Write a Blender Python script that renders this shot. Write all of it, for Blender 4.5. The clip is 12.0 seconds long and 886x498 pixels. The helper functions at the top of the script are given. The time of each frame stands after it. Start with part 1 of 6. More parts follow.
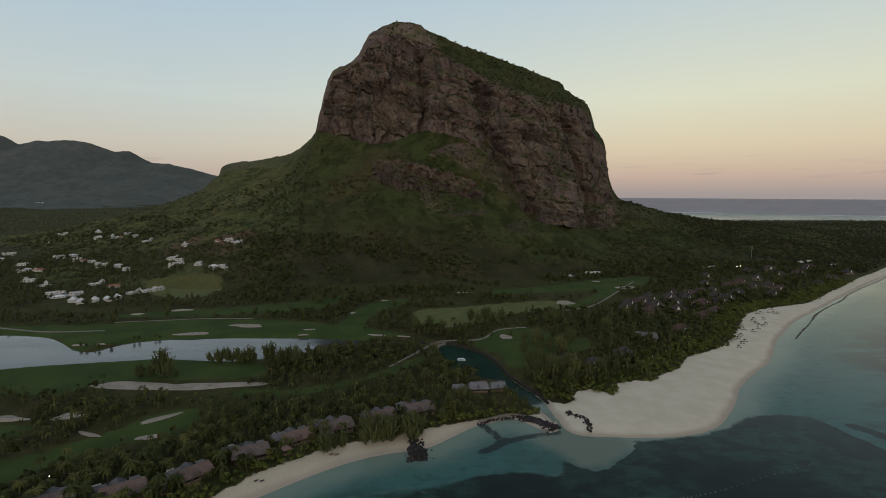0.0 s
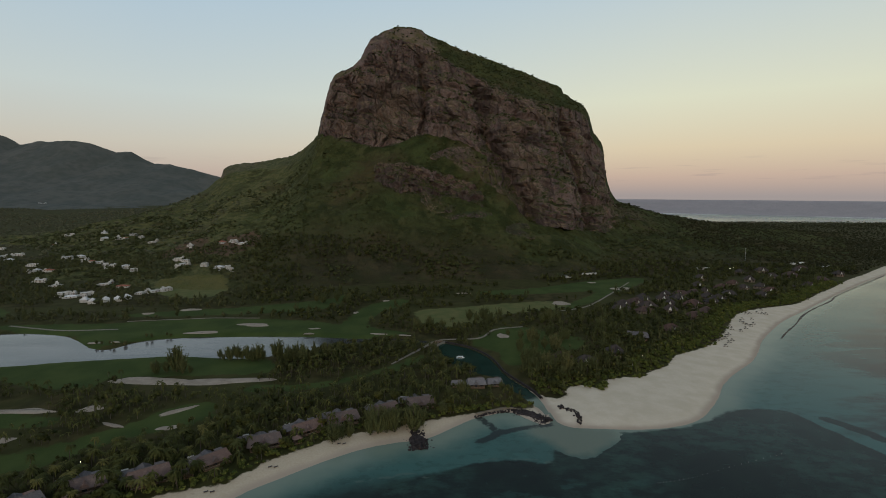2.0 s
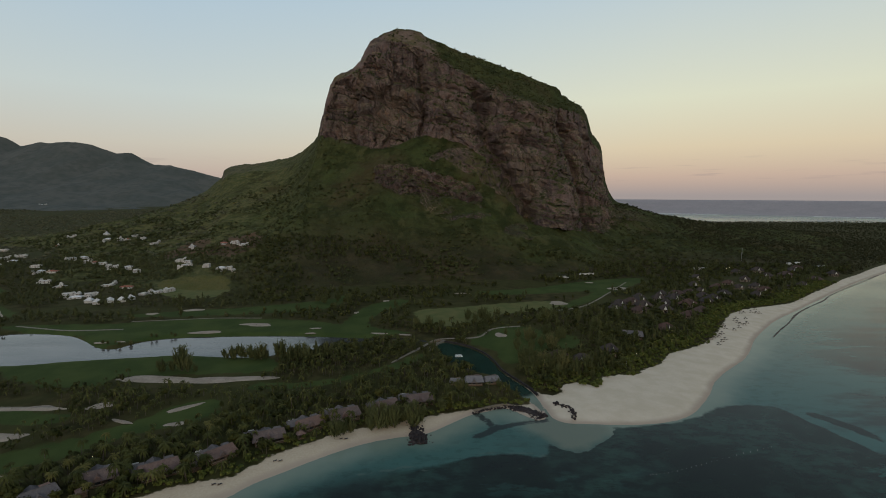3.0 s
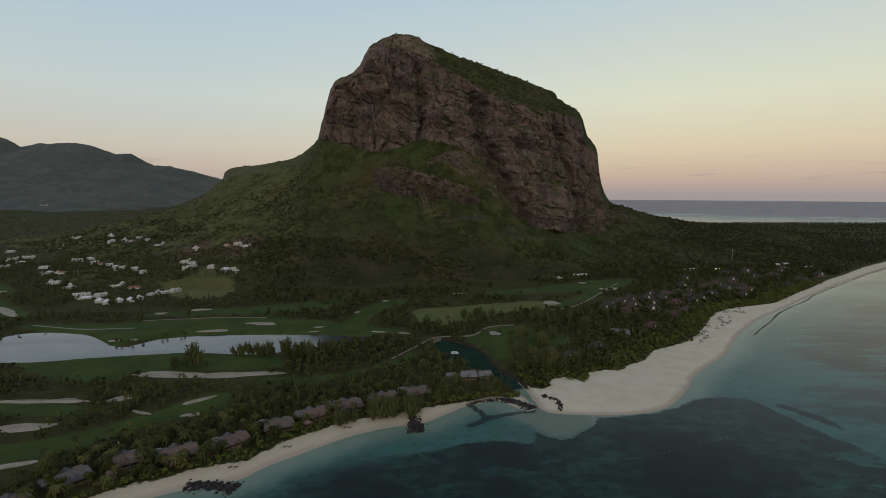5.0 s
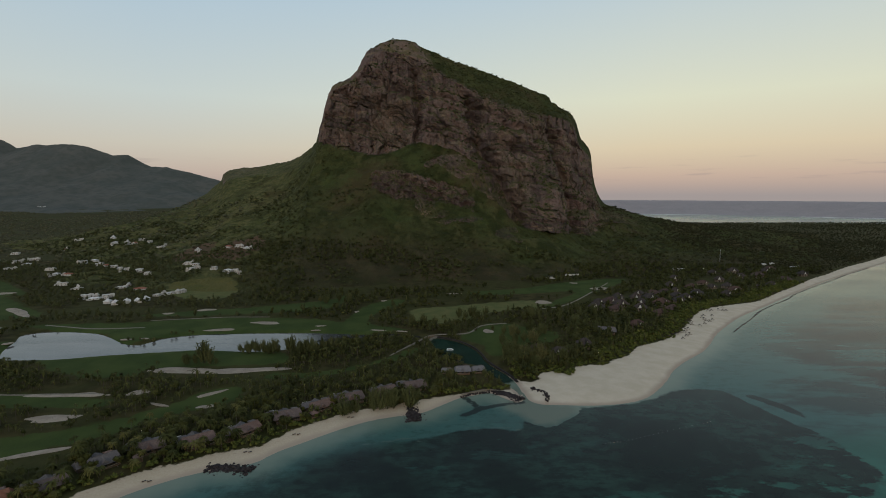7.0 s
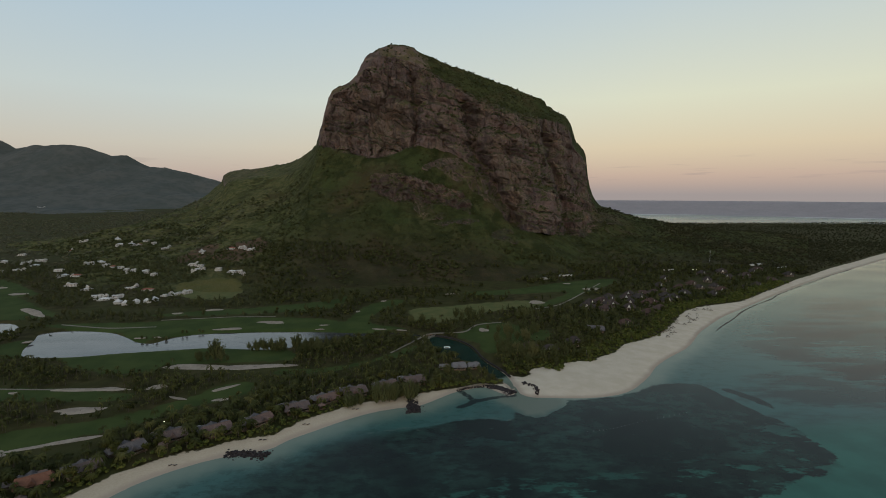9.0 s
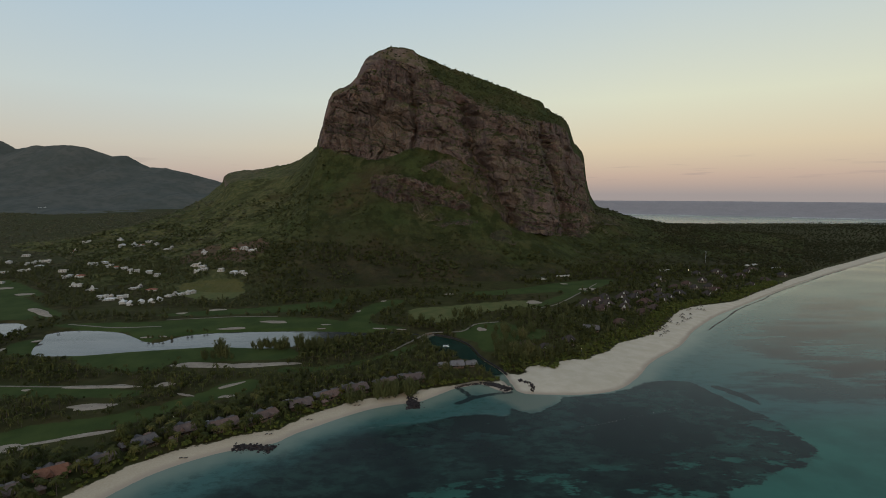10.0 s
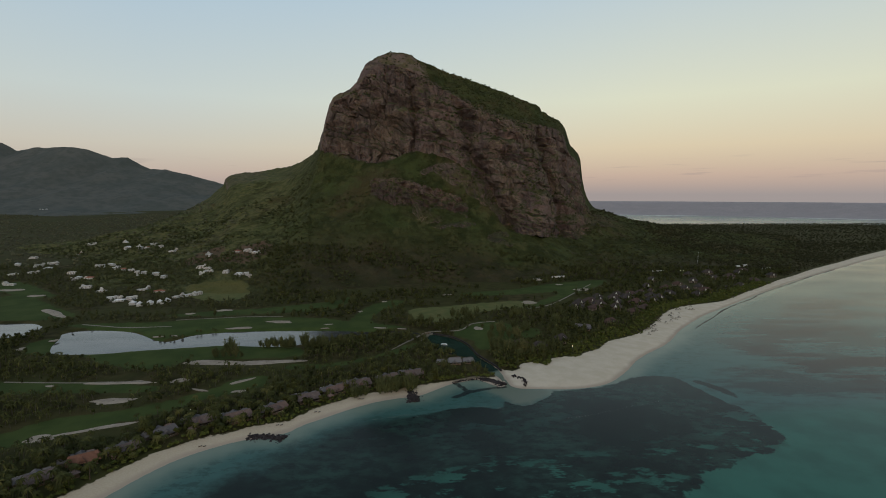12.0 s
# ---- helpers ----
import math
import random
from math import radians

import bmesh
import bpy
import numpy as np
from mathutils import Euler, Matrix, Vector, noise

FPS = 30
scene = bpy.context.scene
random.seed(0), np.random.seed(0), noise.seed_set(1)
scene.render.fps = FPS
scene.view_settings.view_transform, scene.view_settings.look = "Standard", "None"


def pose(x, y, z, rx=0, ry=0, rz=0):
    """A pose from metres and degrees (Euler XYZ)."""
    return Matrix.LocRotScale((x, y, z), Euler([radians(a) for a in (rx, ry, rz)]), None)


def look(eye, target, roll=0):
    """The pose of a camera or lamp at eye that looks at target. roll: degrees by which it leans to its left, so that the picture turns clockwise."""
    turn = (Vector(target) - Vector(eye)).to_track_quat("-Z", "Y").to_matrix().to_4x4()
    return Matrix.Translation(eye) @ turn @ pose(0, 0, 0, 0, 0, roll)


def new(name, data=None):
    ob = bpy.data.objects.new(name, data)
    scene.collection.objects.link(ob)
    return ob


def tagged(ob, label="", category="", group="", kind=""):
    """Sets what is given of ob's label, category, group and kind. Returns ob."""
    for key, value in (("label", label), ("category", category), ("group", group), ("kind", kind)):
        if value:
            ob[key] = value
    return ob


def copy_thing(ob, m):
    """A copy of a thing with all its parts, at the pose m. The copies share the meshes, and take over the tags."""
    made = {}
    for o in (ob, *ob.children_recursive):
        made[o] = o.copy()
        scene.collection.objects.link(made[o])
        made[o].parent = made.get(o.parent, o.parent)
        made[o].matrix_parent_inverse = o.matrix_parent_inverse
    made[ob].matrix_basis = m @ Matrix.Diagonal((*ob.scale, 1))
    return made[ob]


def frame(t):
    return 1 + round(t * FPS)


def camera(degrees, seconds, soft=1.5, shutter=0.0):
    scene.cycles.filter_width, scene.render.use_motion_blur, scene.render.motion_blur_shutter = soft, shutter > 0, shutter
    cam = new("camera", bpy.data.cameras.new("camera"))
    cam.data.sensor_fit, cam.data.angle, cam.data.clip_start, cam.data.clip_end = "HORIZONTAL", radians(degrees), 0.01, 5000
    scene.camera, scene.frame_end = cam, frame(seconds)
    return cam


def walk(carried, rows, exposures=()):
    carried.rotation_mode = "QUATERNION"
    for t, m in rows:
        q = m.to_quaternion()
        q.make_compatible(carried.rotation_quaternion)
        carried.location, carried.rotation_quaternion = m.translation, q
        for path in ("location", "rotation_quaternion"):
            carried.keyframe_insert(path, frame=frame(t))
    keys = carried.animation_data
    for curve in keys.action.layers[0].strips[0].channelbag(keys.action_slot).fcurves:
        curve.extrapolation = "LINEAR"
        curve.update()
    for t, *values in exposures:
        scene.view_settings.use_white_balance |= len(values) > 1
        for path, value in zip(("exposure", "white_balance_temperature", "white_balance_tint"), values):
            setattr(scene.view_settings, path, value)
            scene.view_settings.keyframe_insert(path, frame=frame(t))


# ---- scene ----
cam = camera(82.1, 12.0, 0.95)
PATH = [
    (0, (0.912, 0.481, 130.072), (0.927, 2.47, 129.857), 0.2),
    (0.5, (0.446, -4.662, 130.989), (0.46, -2.674, 130.775), 0.2),
    (1, (0.559, -8.793, 131.864), (0.572, -6.805, 131.65), 0.2),
    (1.5, (0.747, -13.746, 133.075), (0.761, -11.757, 132.861), 0.3),
    (2, (0.881, -18.928, 134.184), (0.896, -16.94, 133.971), 0.3),
    (2.5, (1.412, -23.373, 134.988), (1.428, -21.384, 134.775), 0.2),
    (3, (1.635, -28.455, 135.898), (1.651, -26.467, 135.686), 0.2),
    (5, (3.233, -52.582, 140.832), (3.254, -50.593, 140.62), 0.2),
    (5.5, (3.314, -58.89, 141.982), (3.337, -56.901, 141.77), 0.2),
    (6, (3.508, -65.721, 143.518), (3.535, -63.733, 143.307), 0.1),
    (6.5, (3.822, -72.38, 144.889), (3.853, -70.392, 144.677), 0.1),
    (7, (3.894, -79.101, 146.18), (3.928, -77.113, 145.968), 0.1),
    (9, (3.557, -106.715, 152.926), (3.6, -104.727, 152.712), 0.1),
    (9.5, (3.855, -113.344, 154.3), (3.899, -111.356, 154.086), 0.1),
    (10, (3.964, -120.229, 155.817), (4.009, -118.241, 155.603), 0.1),
    (10.5, (4.213, -126.857, 157.417), (4.259, -124.869, 157.204), 0.1),
    (11, (4.228, -133.474, 159.08), (4.274, -131.486, 158.867), 0.1),
    (11.5, (4.207, -139.989, 160.438), (4.255, -138.001, 160.224), 0.1),
    (12, (4.234, -146.476, 161.57), (4.283, -144.487, 161.357), 0.0),
]
walk(cam, [(t, look(eye, target, roll)) for t, eye, target, roll in PATH])

# ---- sky and light: dusk, the sun just down behind the camera ----
EXPOSURE = 0.0
scene.view_settings.exposure = EXPOSURE
world = bpy.data.worlds.new("dusk_sky")
scene.world = world
world.use_nodes = True
wn, wl = world.node_tree.nodes, world.node_tree.links
wn.clear()
w_out = wn.new("ShaderNodeOutputWorld")
w_add = wn.new("ShaderNodeAddShader")
w_sky = wn.new("ShaderNodeTexSky")
w_sky.sky_type, w_sky.sun_disc = "NISHITA", False
w_sky.sun_elevation, w_sky.sun_rotation = radians(2.0), radians(190)
w_b1 = wn.new("ShaderNodeBackground")
w_b1.inputs[1].default_value = 0.05
wl.new(w_sky.outputs[0], w_b1.inputs[0])
w_co = wn.new("ShaderNodeTexCoord")
w_sep = wn.new("ShaderNodeSeparateXYZ")
wl.new(w_co.outputs["Generated"], w_sep.inputs[0])


def sky_ramp(stops):
    r = wn.new("ShaderNodeValToRGB")
    el = r.color_ramp.elements
    while len(el) < len(stops):
        el.new(0.5)
    for e, (p, c) in zip(el, stops):
        e.position, e.color = p, (*c, 1)
    wl.new(w_sep.outputs["Z"], r.inputs[0])
    return r


# from the horizon up: the grey-violet rim, pink belt, cream band and pale blue
cool = sky_ramp([(0.0, (0.36, 0.32, 0.33)), (0.035, (0.47, 0.405, 0.39)), (0.085, (0.54, 0.515, 0.475)), (0.17, (0.54, 0.60, 0.60)),
                 (0.34, (0.42, 0.55, 0.66)), (0.7, (0.34, 0.41, 0.50)), (1.0, (0.32, 0.38, 0.47))])
warm = sky_ramp([(0.0, (0.36, 0.33, 0.33)), (0.035, (0.51, 0.41, 0.37)), (0.085, (0.65, 0.55, 0.42)), (0.17, (0.69, 0.69, 0.54)),
                 (0.34, (0.51, 0.60, 0.64)), (0.7, (0.35, 0.42, 0.50)), (1.0, (0.32, 0.38, 0.47))])
w_side = wn.new("ShaderNodeMapRange")
w_side.inputs["From Min"].default_value, w_side.inputs["From Max"].default_value = -0.45, 0.4
wl.new(w_sep.outputs["X"], w_side.inputs["Value"])
w_mix = wn.new("ShaderNodeMix")
w_mix.data_type = "RGBA"
wl.new(w_side.outputs[0], w_mix.inputs["Factor"])
wl.new(cool.outputs[0], w_mix.inputs["A"])
wl.new(warm.outputs[0], w_mix.inputs["B"])
w_map = wn.new("ShaderNodeMapping")
w_map.inputs["Scale"].default_value = (5.0, 5.0, 70.0)
wl.new(w_co.outputs["Generated"], w_map.inputs["Vector"])
w_cl = wn.new("ShaderNodeTexNoise")
w_cl.inputs["Scale"].default_value, w_cl.inputs["Detail"].default_value = 2.2, 5
wl.new(w_map.outputs[0], w_cl.inputs["Vector"])


def w_range(source, a, b, c=0.0, d=1.0):
    n = wn.new("ShaderNodeMapRange")
    n.interpolation_type = "SMOOTHSTEP"
    for k, v in (("From Min", a), ("From Max", b), ("To Min", c), ("To Max", d)):
        n.inputs[k].default_value = v
    wl.new(source, n.inputs["Value"])
    return n.outputs[0]


def w_times(a, b):
    n = wn.new("ShaderNodeMath")
    n.operation = "MULTIPLY"
    wl.new(a, n.inputs[0])
    wl.new(b, n.inputs[1])
    return n.outputs[0]


streaks = w_times(w_range(w_cl.outputs["Fac"], 0.58, 0.72, 0, 0.4), w_times(w_range(w_sep.outputs["Z"], 0.02, 0.035), w_range(w_sep.outputs["Z"], 0.075, 0.05)))
w_cmix = wn.new("ShaderNodeMix")
w_cmix.data_type = "RGBA"
w_cmix.inputs["B"].default_value = (0.30, 0.27, 0.30, 1)
wl.new(streaks, w_cmix.inputs["Factor"])
wl.new(w_mix.outputs["Result"], w_cmix.inputs["A"])
w_b2 = wn.new("ShaderNodeBackground")
w_b2.inputs[1].default_value = 0.9
wl.new(w_cmix.outputs["Result"], w_b2.inputs[0])
wl.new(w_b1.outputs[0], w_add.inputs[0])
wl.new(w_b2.outputs[0], w_add.inputs[1])
wl.new(w_add.outputs[0], w_out.inputs[0])

sun_data = bpy.data.lights.new("sun", "SUN")
sun_data.energy, sun_data.angle, sun_data.color = 0.75, radians(18), (1.0, 0.86, 0.72)
sun = new("sun", sun_data)
sun.matrix_world = look((0, 0, 900), (160, 900, 540))
tagged(sun, kind="structure")

# ---- arithmetic helpers ----
rng = np.random.default_rng(7)


def smooth(a, b, x):
    t = np.clip((x - a) / (b - a), 0, 1)
    return t * t * (3 - 2 * t)


def hash3(i, j, k):
    n = (i * 374761393 + j * 668265263 + k * 2147483647 + 144665) & 0xFFFFFFFF
    n = ((n ^ (n >> 13)) * 1274126177) & 0xFFFFFFFF
    n = ((n ^ (n >> 16)) * 2246822519) & 0xFFFFFFFF
    return ((n ^ (n >> 15)) & 0xFFFFFF) / float(0xFFFFFF)


def value_noise(x, y, z):
    x, y, z = np.broadcast_arrays(np.asarray(x, float), np.asarray(y, float), np.asarray(z, float))
    i, j, k = (np.floor(c).astype(np.int64) for c in (x, y, z))
    u, v, w = x - i, y - j, z - k
    u, v, w = u * u * (3 - 2 * u), v * v * (3 - 2 * v), w * w * (3 - 2 * w)
    r = 0
    for a in (0, 1):
        for b in (0, 1):
            for c in (0, 1):
                r = r + hash3(i + a, j + b, k + c) * (u if a else 1 - u) * (v if b else 1 - v) * (w if c else 1 - w)
    return r * 2 - 1


def fbm(x, y, z, octaves=4, gain=0.5):
    total, amp, f = 0.0, 1.0, 1.0
    for o in range(octaves):
        total = total + amp * value_noise(x * f + 17.3 * o, y * f + 5.1 * o, z * f + 9.7 * o)
        amp, f = amp * gain, f * 2.03
    return total


def curve_through(points, n, closed=False):
    """n points on a Catmull-Rom curve through the given ones."""
    p = np.array(points, float)
    m = len(p)
    ids = np.arange(m)
    k = m if closed else m - 1
    s = np.linspace(0, k, n, endpoint=not closed)
    i = np.minimum(s.astype(int), k - 1)
    t = (s - i)[:, None]

    def at(q):
        return p[q % m] if closed else p[np.clip(q, 0, m - 1)]
    a, b, c, d = at(i - 1), at(i), at(i + 1), at(i + 2)
    return 0.5 * (2 * b + (c - a) * t + (2 * a - 5 * b + 4 * c - d) * t ** 2 + (3 * b - a - 3 * c + d) * t ** 3)


def signed_distance(x, y, poly):
    """Distance to a closed polygon, positive inside."""
    shape = np.shape(x)
    x, y = np.ravel(x), np.ravel(y)
    best = np.full(x.shape, 1e18)
    inside = np.zeros(x.shape, bool)
    q = np.roll(poly, -1, 0)
    for (ax, ay), (bx, by) in zip(poly, q):
        dx, dy = bx - ax, by - ay
        t = np.clip(((x - ax) * dx + (y - ay) * dy) / max(dx * dx + dy * dy, 1e-9), 0, 1)
        best = np.minimum(best, (x - ax - t * dx) ** 2 + (y - ay - t * dy) ** 2)
        if ay != by:
            inside ^= ((ay > y) != (by > y)) & (x < (bx - ax) * (y - ay) / (by - ay) + ax)
    d = np.sqrt(best)
    return np.where(inside, d, -d).reshape(shape)


def mesh_from(name, verts, faces, mats=(), shade_smooth=False, face_mats=None):
    """A mesh out of arrays: verts (n, 3), faces (m, 3) or (m, 4)."""
    verts, faces = np.asarray(verts, np.float32), np.asarray(faces, np.int32)
    me = bpy.data.meshes.new(name)
    me.vertices.add(len(verts))
    me.vertices.foreach_set("co", verts.ravel())
    m, k = faces.shape
    me.loops.add(m * k)
    me.loops.foreach_set("vertex_index", faces.ravel())
    me.polygons.add(m)
    me.polygons.foreach_set("loop_start", np.arange(0, m * k, k, dtype=np.int32))
    if face_mats is not None:
        me.polygons.foreach_set("material_index", np.asarray(face_mats, np.int32))
    for mt in mats:
        me.materials.append(mt)
    me.update(calc_edges=True)
    me.polygons.foreach_set("use_smooth", np.full(m, shade_smooth))
    return me


def attribute(me, name, values):
    me.attributes.new(name, "FLOAT", "POINT").data.foreach_set("value", np.asarray(values, np.float32).ravel())


def grid_faces(nu, nv):
    i = np.arange(nu * nv).reshape(nu, nv)
    return np.stack([i[:-1, :-1], i[1:, :-1], i[1:, 1:], i[:-1, 1:]], -1).reshape(-1, 4)


def part(name, bm, material, parent, label=""):
    """Links a bmesh as one mesh object under a thing or a part."""
    me = bpy.data.meshes.new(name)
    bm.to_mesh(me)
    bm.free()
    me.materials.append(material)
    ob = new(name, me)
    ob.parent = parent
    if label:
        tagged(ob, label)
    return ob


def box(bm, x0, x1, y0, y1, z0, z1):
    v = [bm.verts.new((x, y, z)) for z in (z0, z1) for y in (y0, y1) for x in (x0, x1)]
    for f in ((0, 2, 3, 1), (4, 5, 7, 6), (0, 1, 5, 4), (2, 6, 7, 3), (0, 4, 6, 2), (1, 3, 7, 5)):
        bm.faces.new([v[i] for i in f])
    return bm


# ---- materials ----
class Nodes:
    """A short way to write a node material."""

    def __init__(self, name, rough=0.95, spec=0.06):
        self.mat = bpy.data.materials.new(name)
        self.mat.use_nodes = True
        self.n, self.l = self.mat.node_tree.nodes, self.mat.node_tree.links
        self.bsdf = self.n["Principled BSDF"]
        self.bsdf.inputs["Roughness"].default_value = rough
        self.bsdf.inputs["Specular IOR Level"].default_value = spec
        self.geo = self.n.new("ShaderNodeNewGeometry")
        self.obj = self.n.new("ShaderNodeObjectInfo")

    def put(self, socket, value):
        if hasattr(value, "is_output"):
            self.l.new(value, socket)
        elif isinstance(value, tuple) and len(value) == 3 and socket.type == "RGBA":
            socket.default_value = (*value, 1)
        else:
            socket.default_value = value

    def noise(self, scale, detail=4, stretch=(1, 1, 1), rough=0.55, dip=0.0):
        m = self.n.new("ShaderNodeMapping")
        m.inputs["Rotation"].default_value = (0, radians(dip), 0)
        m.inputs["Scale"].default_value = stretch
        self.l.new(self.geo.outputs["Position"], m.inputs["Vector"])
        t = self.n.new("ShaderNodeTexNoise")
        t.inputs["Scale"].default_value, t.inputs["Detail"].default_value, t.inputs["Roughness"].default_value = scale, detail, rough
        self.l.new(m.outputs[0], t.inputs["Vector"])
        return t.outputs["Fac"]

    def attr(self, name):
        a = self.n.new("ShaderNodeAttribute")
        a.attribute_name = name
        return a.outputs["Fac"]

    def ramp(self, value, a, b, to0=0.0, to1=1.0):
        r = self.n.new("ShaderNodeMapRange")
        r.interpolation_type = "SMOOTHSTEP"
        for k, v in (("From Min", a), ("From Max", b), ("To Min", to0), ("To Max", to1)):
            r.inputs[k].default_value = v
        self.put(r.inputs["Value"], value)
        return r.outputs[0]

    def math(self, op, a, b=0.0):
        m = self.n.new("ShaderNodeMath")
        m.operation = op
        self.put(m.inputs[0], a)
        self.put(m.inputs[1], b)
        return m.outputs[0]

    def mix(self, fac, a, b, blend="MIX"):
        m = self.n.new("ShaderNodeMix")
        m.data_type, m.blend_type = "RGBA", blend
        self.put(m.inputs["Factor"], fac)
        self.put(m.inputs["A"], a)
        self.put(m.inputs["B"], b)
        return m.outputs["Result"]

    def normal_z(self):
        s = self.n.new("ShaderNodeSeparateXYZ")
        self.l.new(self.geo.outputs["Normal"], s.inputs[0])
        return s.outputs["Z"]

    def bump(self, height, distance, strength=1.0):
        b = self.n.new("ShaderNodeBump")
        b.inputs["Distance"].default_value, b.inputs["Strength"].default_value = distance, strength
        self.put(b.inputs["Height"], height)
        self.l.new(b.outputs[0], self.bsdf.inputs["Normal"])

    def done(self, colour, rough=None):
        self.put(self.bsdf.inputs["Base Color"], colour)
        if rough is not None:
            self.put(self.bsdf.inputs["Roughness"], rough)
        return self.mat


def ground_material():
    m = Nodes("ground_cover")
    fine, mid, big = m.noise(0.9, 5), m.noise(0.08, 5), m.noise(0.012, 4)
    scrub = m.mix(m.ramp(mid, 0.35, 0.65), (0.026, 0.026, 0.010), (0.056, 0.048, 0.020))
    scrub = m.mix(m.ramp(big, 0.4, 0.6, 0, 0.7), scrub, (0.040, 0.044, 0.014))
    lawn = m.mix(m.ramp(m.noise(0.035, 4), 0.35, 0.65), (0.030, 0.048, 0.014), (0.050, 0.068, 0.020))
    lawn = m.mix(m.ramp(fine, 0.3, 0.7, 0, 0.5), lawn, (0.046, 0.066, 0.020))
    edge = m.math("ADD", m.attr("lawn"), m.math("MULTIPLY", m.math("SUBTRACT", m.noise(0.12, 4), 0.5), 14.0))
    land = m.mix(m.ramp(edge, -1.5, 1.5), scrub, lawn)
    dry = m.math("ADD", m.attr("meadow"), m.math("MULTIPLY", m.math("SUBTRACT", m.noise(0.06, 5), 0.5), 24.0))
    land = m.mix(m.ramp(dry, -2, 3), land, m.mix(m.ramp(mid, 0.3, 0.7), (0.110, 0.108, 0.044), (0.076, 0.092, 0.034)))
    sand = m.mix(m.ramp(mid, 0.3, 0.7), (0.47, 0.408, 0.310), (0.545, 0.480, 0.380))
    sand = m.mix(m.ramp(fine, 0.3, 0.75, 0, 0.35), sand, (0.42, 0.37, 0.30))
    place = m.n.new("ShaderNodeSeparateXYZ")
    m.l.new(m.geo.outputs["Position"], place.inputs[0])
    sand = m.mix(m.ramp(place.outputs["X"], 60, 20, 0, 0.8), sand, m.mix(m.ramp(fine, 0.3, 0.7), (0.38, 0.315, 0.225), (0.44, 0.37, 0.275)))
    wet = m.ramp(m.math("ADD", m.attr("shore"), m.math("MULTIPLY", m.noise(0.06, 3), 5.0)), 3.0, 8.5, 1, 0)
    sand = m.mix(wet, sand, (0.34, 0.28, 0.22))
    litter = m.ramp(m.noise(0.35, 5), 0.6, 0.72, 0, 0.45)
    back = m.ramp(m.math("ADD", m.attr("green"), m.math("MULTIPLY", m.noise(0.3, 3), 4.0)), -5.0, 1.0)
    sand = m.mix(m.math("MULTIPLY", litter, back), sand, (0.16, 0.125, 0.09))
    veg = m.math("ADD", m.attr("green"), m.math("MULTIPLY", m.math("SUBTRACT", m.noise(0.25, 4), 0.5), 7.0))
    land = m.mix(m.ramp(veg, -0.8, 0.8), sand, land)
    bed = (0.16, 0.18, 0.15)
    z = m.n.new("ShaderNodeSeparateXYZ")
    m.l.new(m.geo.outputs["Position"], z.inputs[0])
    m.bump(m.math("ADD", m.math("MULTIPLY", fine, 0.4), m.math("MULTIPLY", mid, 0.5)), 0.4, 0.35)
    return m.done(m.mix(m.ramp(z.outputs["Z"], -0.12, -0.02), bed, land))


